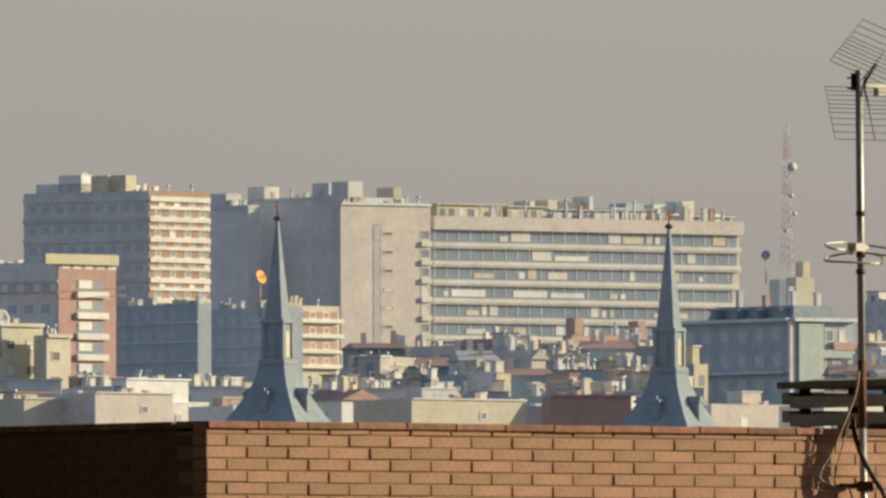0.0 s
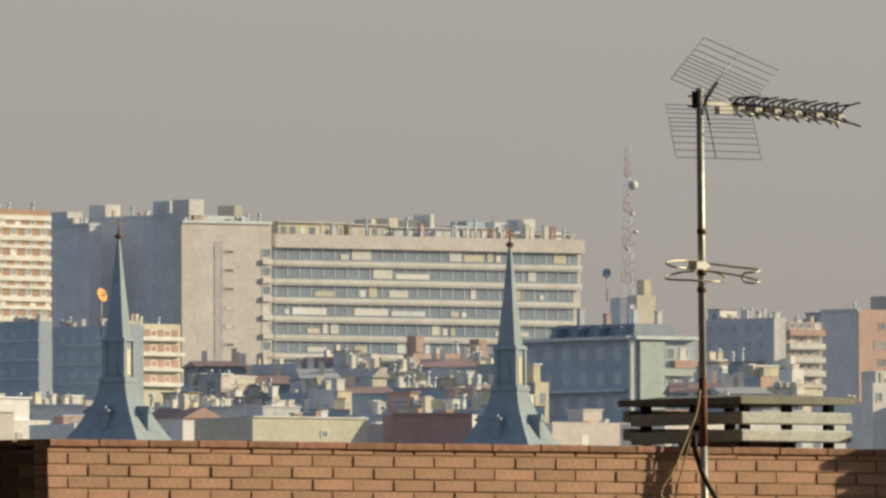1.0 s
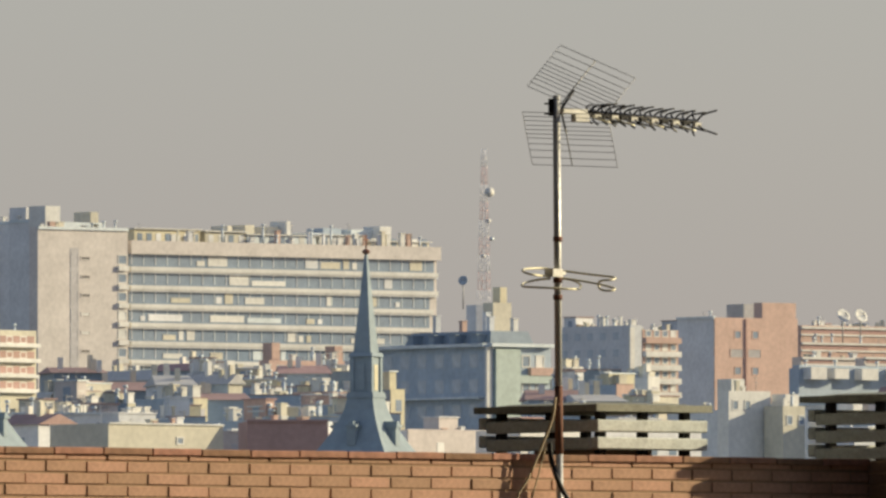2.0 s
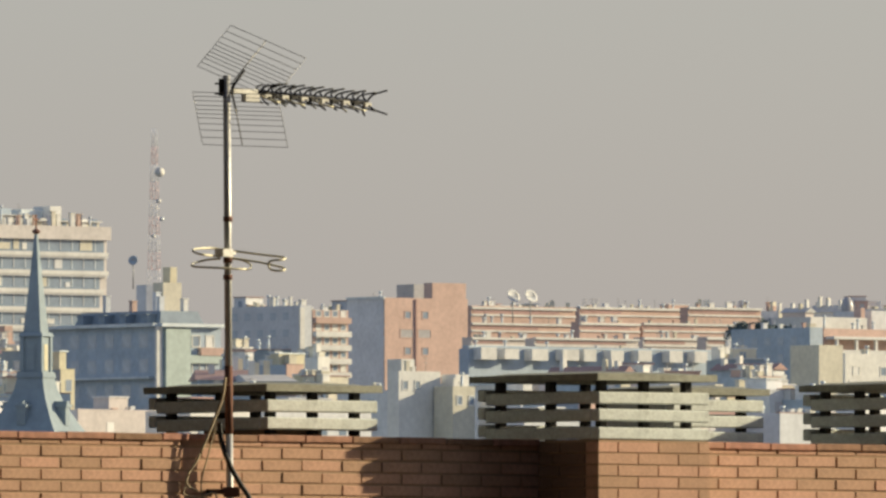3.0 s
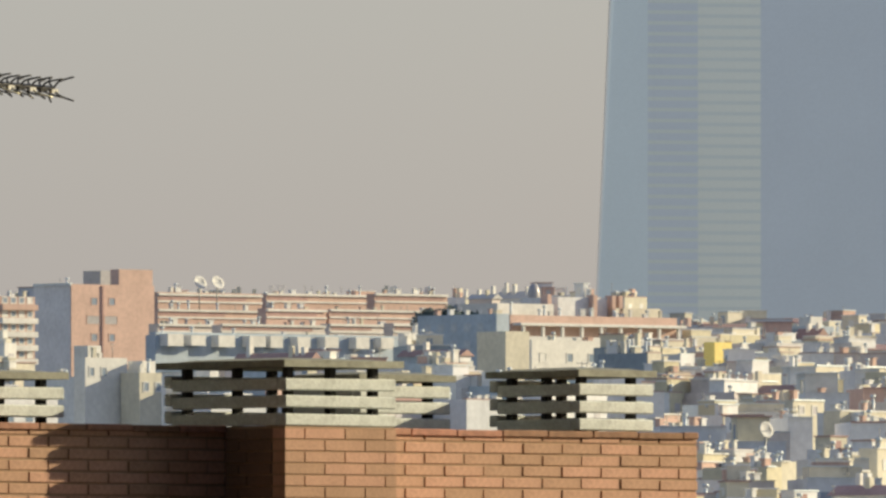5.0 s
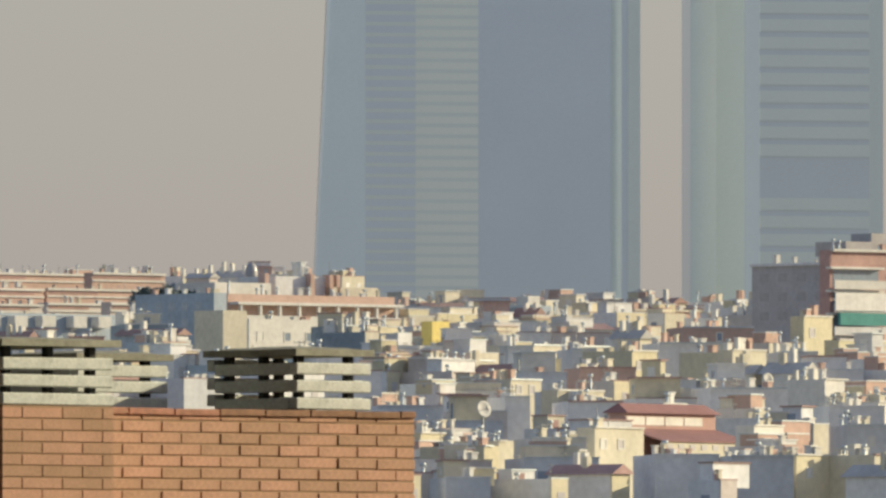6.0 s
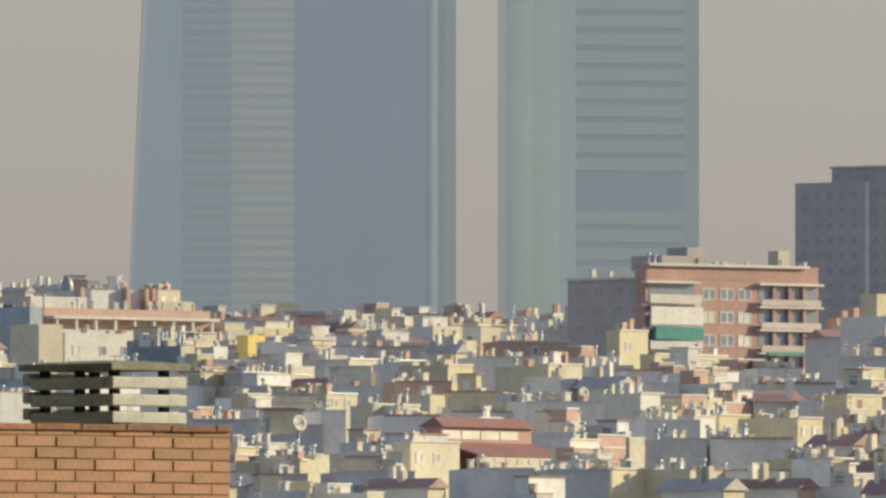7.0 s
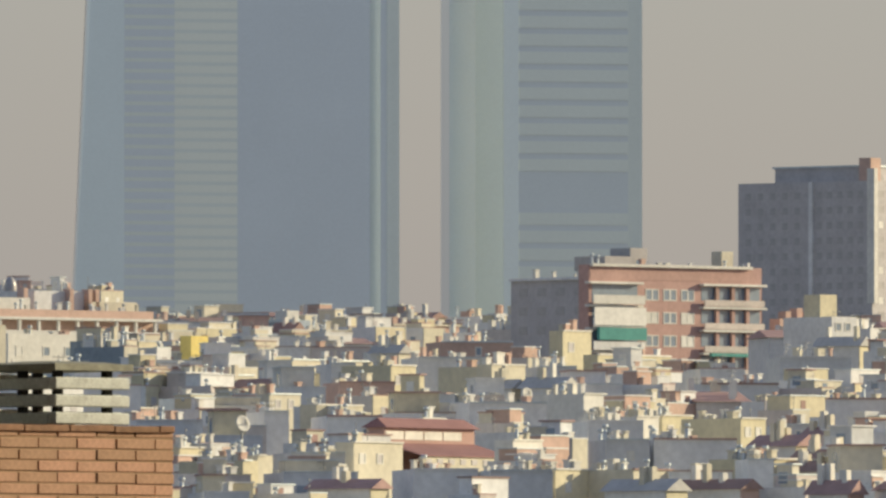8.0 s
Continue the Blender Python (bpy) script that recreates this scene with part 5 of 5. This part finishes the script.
b.lit("coping", 192, 335, 229, 233, TILE, 0.2, label="red tile edge")
b.clutter(5, rng, 4, 12)
b = Block("house", "broad slate grey house in shade", 2205, 2350, 2364, 122, 2790, SLATE)
b.shade("string_course", 2205, 2350, 120, 125, ZINC, 0.3)
b.roof_box("stair_head", 2330, 2352, 104, WHITE, 2, 2.5, "white stair head")
b.clutter(6, rng, 4, 14)
for u0, uc, u1, v, d in ((2352, 2358, 2446, 138, 2700), (2508, 2514, 2640, 128, 2780)):
    b = Block("house", "low salmon brick house with roof huts", u0, uc, u1, v, d, SALMON)
    b.lit("eave", uc, u1, v, v + 3, CREAM, 0.4)
    b.lit_windows([uc + 10 + 26 * i for i in range(int((u1 - uc) / 28))], [v + 9], 10, 9)
    b.clutter(8, rng, 4, 16)
# a far line of roofs against the sky
u = 740
while u < 2000:
    wide = rng.uniform(40, 90)
    filler(u, 76 + rng.uniform(-8, 8), 3420 + rng.uniform(-30, 30), wide, rng)
    u += wide * 0.95

# marked houses in the roofs
b = Block("market_hall", "hall with red tile roofs and a white clerestory", 2488, 2500, 2676, 312, 1800, REDBRICK, skew=50, category="hall", rim=None)
w, l, h = b.w, b.l, b.h
part("roof", mesh("roof", [(-0.3, -0.5, h), (w + 0.3, -0.5, h), (w + 0.3, l + 0.4, h), (-0.3, l + 0.4, h), (0.3, l / 2, h + 0.9), (w - 0.3, l / 2, h + 0.9)], [(0, 1, 5, 4), (1, 2, 5), (2, 3, 4, 5), (3, 0, 4), (3, 2, 1, 0)], HALL_TILE), b.ob, "red tile roof")
for i in range(4):
    b.lit("clerestory", 2502 + 37.5 * i, 2537 + 37.5 * i, 318, 333, WHITE, 0.06, label="white clerestory panel")
part("lower_roof", mesh("lower_roof", [(0, -4.2, b.z(362)), (w, -4.2, b.z(362)), (w, 0.1, b.z(338)), (0, 0.1, b.z(338)), (0, -4.2, b.z(364)), (w, -4.2, b.z(364)), (w, 0.1, b.z(342)), (0, 0.1, b.z(342))], [(0, 1, 2, 3), (7, 6, 5, 4), (0, 4, 5, 1), (1, 5, 6, 2), (2, 6, 7, 3), (3, 7, 4, 0)], HALL_TILE), b.ob, "lower red tile roof")
part("aisle_wall", boxes_mesh("aisle_wall", [(0.2, -4.0, 0, w - 0.2, -3.7, b.z(364))], CREAM), b.ob, "cream aisle wall")
for i in range(7):
    x = 0.8 + i * (w - 1.6) / 7
    part("arch_window", boxes_mesh("arch_window", [(x, -4.05, b.z(378), x + 0.8, -3.75, b.z(368))], BROWN), b.ob)
for u0, uc, u1, v, m, d in ((2438, 2446, 2541, 338, CREAM, 1740), (2370, 2376, 2436, 378, CREAM, 1700), (2722, 2728, 2786, 334, WHITE, 1760), (2866, 2878, 3022, 182, YELLOW, 2250), (2672, 2690, 2756, 200, CREAM, 2180), (2806, 2816, 2872, 140, YELLOW, 2450), (2560, 2566, 2612, 296, WHITE, 1880), (2374, 2380, 2470, 272, CREAM, 1960), (2130, 2138, 2186, 348, YELLOW, 1740)):
    b = Block("house", "bright cream house with plain sunlit walls", u0, uc, u1, v, d, m, skew=50)
    b.lit("coping", uc, u1, v - 2, v + 1, WHITE, 0.15)
    n = max(1, int((u1 - uc) / 34))
    b.lit_windows([uc + 12 + 34 * i for i in range(n)], [v + 22], 9, 14, BROWN)
    b.clutter(4, rng, 6, 22)
dish(2248, 306, 1800, 0.75, WHITE)
dish(2752, 252, 1980, 0.6, WHITE)
b = Block("rooftop_sign_box", "yellow box hut on a roof", 2155, 2158, 2190, 150, 2420, SIGN_YELLOW, category="hut")


# ---- trees between the houses ----
def tree(u, v, d, r, seed):
    g = random.Random(seed)
    c = spot(u, v, d)
    base = terrain(d)
    ob = thing("tree", Matrix.Translation((c.x, c.y, base)), "dark leafy street tree between the houses", "tree")
    h = c.z - base
    runs = [([(0, 0, -1), (0.1, 0, h * 0.5), (0, 0.1, h - r)], [0.35, 0.25, 0.12])]
    for k in range(6):
        a = g.uniform(0, 6.28)
        runs.append(([(0, 0, h - r * 1.6), (math.cos(a) * r * 0.7, math.sin(a) * r * 0.7, h - r * g.uniform(0.2, 0.9))], [0.1, 0.03]))
    part("trunk", tubes_mesh("trunk", runs, BROWN, 6), ob, "bare branching trunk")
    verts, faces = [], []
    for k in range(1400):
        q = Vector((g.gauss(0, 1), g.gauss(0, 1), g.gauss(0, 1))).normalized() * r * g.uniform(0.35, 1.0) ** 0.6
        q *= 0.75 + 0.5 * noise.noise(q * 0.6 + Vector((seed, 0, 0)))
        p = Vector((0, 0, h - r)) + q
        a, bb = Vector((g.gauss(0, 1), g.gauss(0, 1), g.gauss(0, 1))).normalized() * 0.3, Vector((g.gauss(0, 1), g.gauss(0, 1), g.gauss(0, 1))).normalized() * 0.3
        k0 = len(verts)
        verts += [p - a, p + bb, p + a, p - bb]
        faces.append((k0, k0 + 1, k0 + 2, k0 + 3))
    part("crown", mesh("crown", verts, faces, LEAF), ob, "dark leaf crown")


for i, (u, v) in enumerate(((1655, 84), (1690, 80), (1722, 86), (1755, 98), (1670, 112), (1712, 114), (1740, 128))):
    tree(u, v, 2520 + 8 * (i % 4), 2.6, i)
for i, (u, v) in enumerate(((3420, 160), (3396, 196), (3440, 236), (3300, 250))):
    tree(u, v, 2350, 2.2, 40 + i)

# ---- parapet brickwork and coping, last ----
parapet = tagged(new("parapet_wall"), "orange brick parapet with raked joints and a red tile coping", "parapet", kind="structure")
parapet.matrix_basis = ROOF_EDGE


def joint(k):
    """Where the k-th upright joint of a course lies: the bricks lengthen along the wall to fit the camera's view."""
    return 0.24594 * k + 0.000201 * k * k


brick_meshes = {}
rest, rest_dark = [], []
for c in range(71):
    z = -0.035 - 0.014 - c * COURSE + (COURSE - 0.009) / 2 - 0.01
    odd = c % 2
    marks = [0] + [k + 0.5 for k in range(36)] + [36] if odd else list(range(37))
    for k0, k1 in zip(marks, marks[1:]):
        x0, x1 = joint(k0), joint(k1) - 0.009
        if c < 8:
            if k0 not in brick_meshes:
                brick_meshes[k0] = soft_box("brick", x1 - x0, 0.11, COURSE - 0.009, 0.003, BRICK)
            if odd and k0 == 0 and "half" not in brick_meshes:
                brick_meshes["half"] = soft_box("brick", x1 - x0, 0.11, COURSE - 0.009, 0.003, BRICK)
            ob = part("brick", brick_meshes["half"] if odd and k0 == 0 else brick_meshes[k0], parapet)
            ob.matrix_basis = pose((x0 + x1) / 2 + random.uniform(-0.002, 0.002), 0.055 + random.uniform(-0.003, 0.003), z + random.uniform(-0.0015, 0.0015), 0, random.uniform(-0.3, 0.3), 0)
        else:
            rest.append((x0, 0.0, z - COURSE / 2 + 0.005, x1, 0.11, z + COURSE / 2 - 0.005))
    # bricks of the shaded end wall, shade painted into their colour
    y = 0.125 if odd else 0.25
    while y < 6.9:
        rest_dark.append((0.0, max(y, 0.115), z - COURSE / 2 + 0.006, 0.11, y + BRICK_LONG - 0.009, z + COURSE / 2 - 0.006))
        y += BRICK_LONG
tagged(part("brickwork", boxes_mesh("brickwork", rest, BRICK), parapet, "lower orange brick courses"), kind="stuff")
tagged(part("side_brickwork", boxes_mesh("side_brickwork", rest_dark, BRICK_SHADED), parapet, "brick courses round the corner, darkened as shade"), kind="stuff")
x = 0.0
while x < WALL_LONG - 0.05:
    long = min(0.3, WALL_LONG - x)
    if not XC2 - 0.02 < x + long / 2 < XC2 + 0.74:
        part("coping_tile", soft_box("coping_tile", long - 0.004, 0.27, 0.034, 0.004, COPING), parapet,
             at=pose(x + long / 2, 0.12, -0.017 + random.uniform(-0.002, 0.001), random.uniform(-0.5, 0.5), random.uniform(-0.3, 0.3), 0))
    x += long
y = 0.27
while y < 6.8:
    part("coping_tile", soft_box("coping_tile", 0.27, 0.296, 0.034, 0.004, COPING), parapet, at=pose(0.12, y + 0.15, -0.017, 0, 0, 0))
    y += 0.3
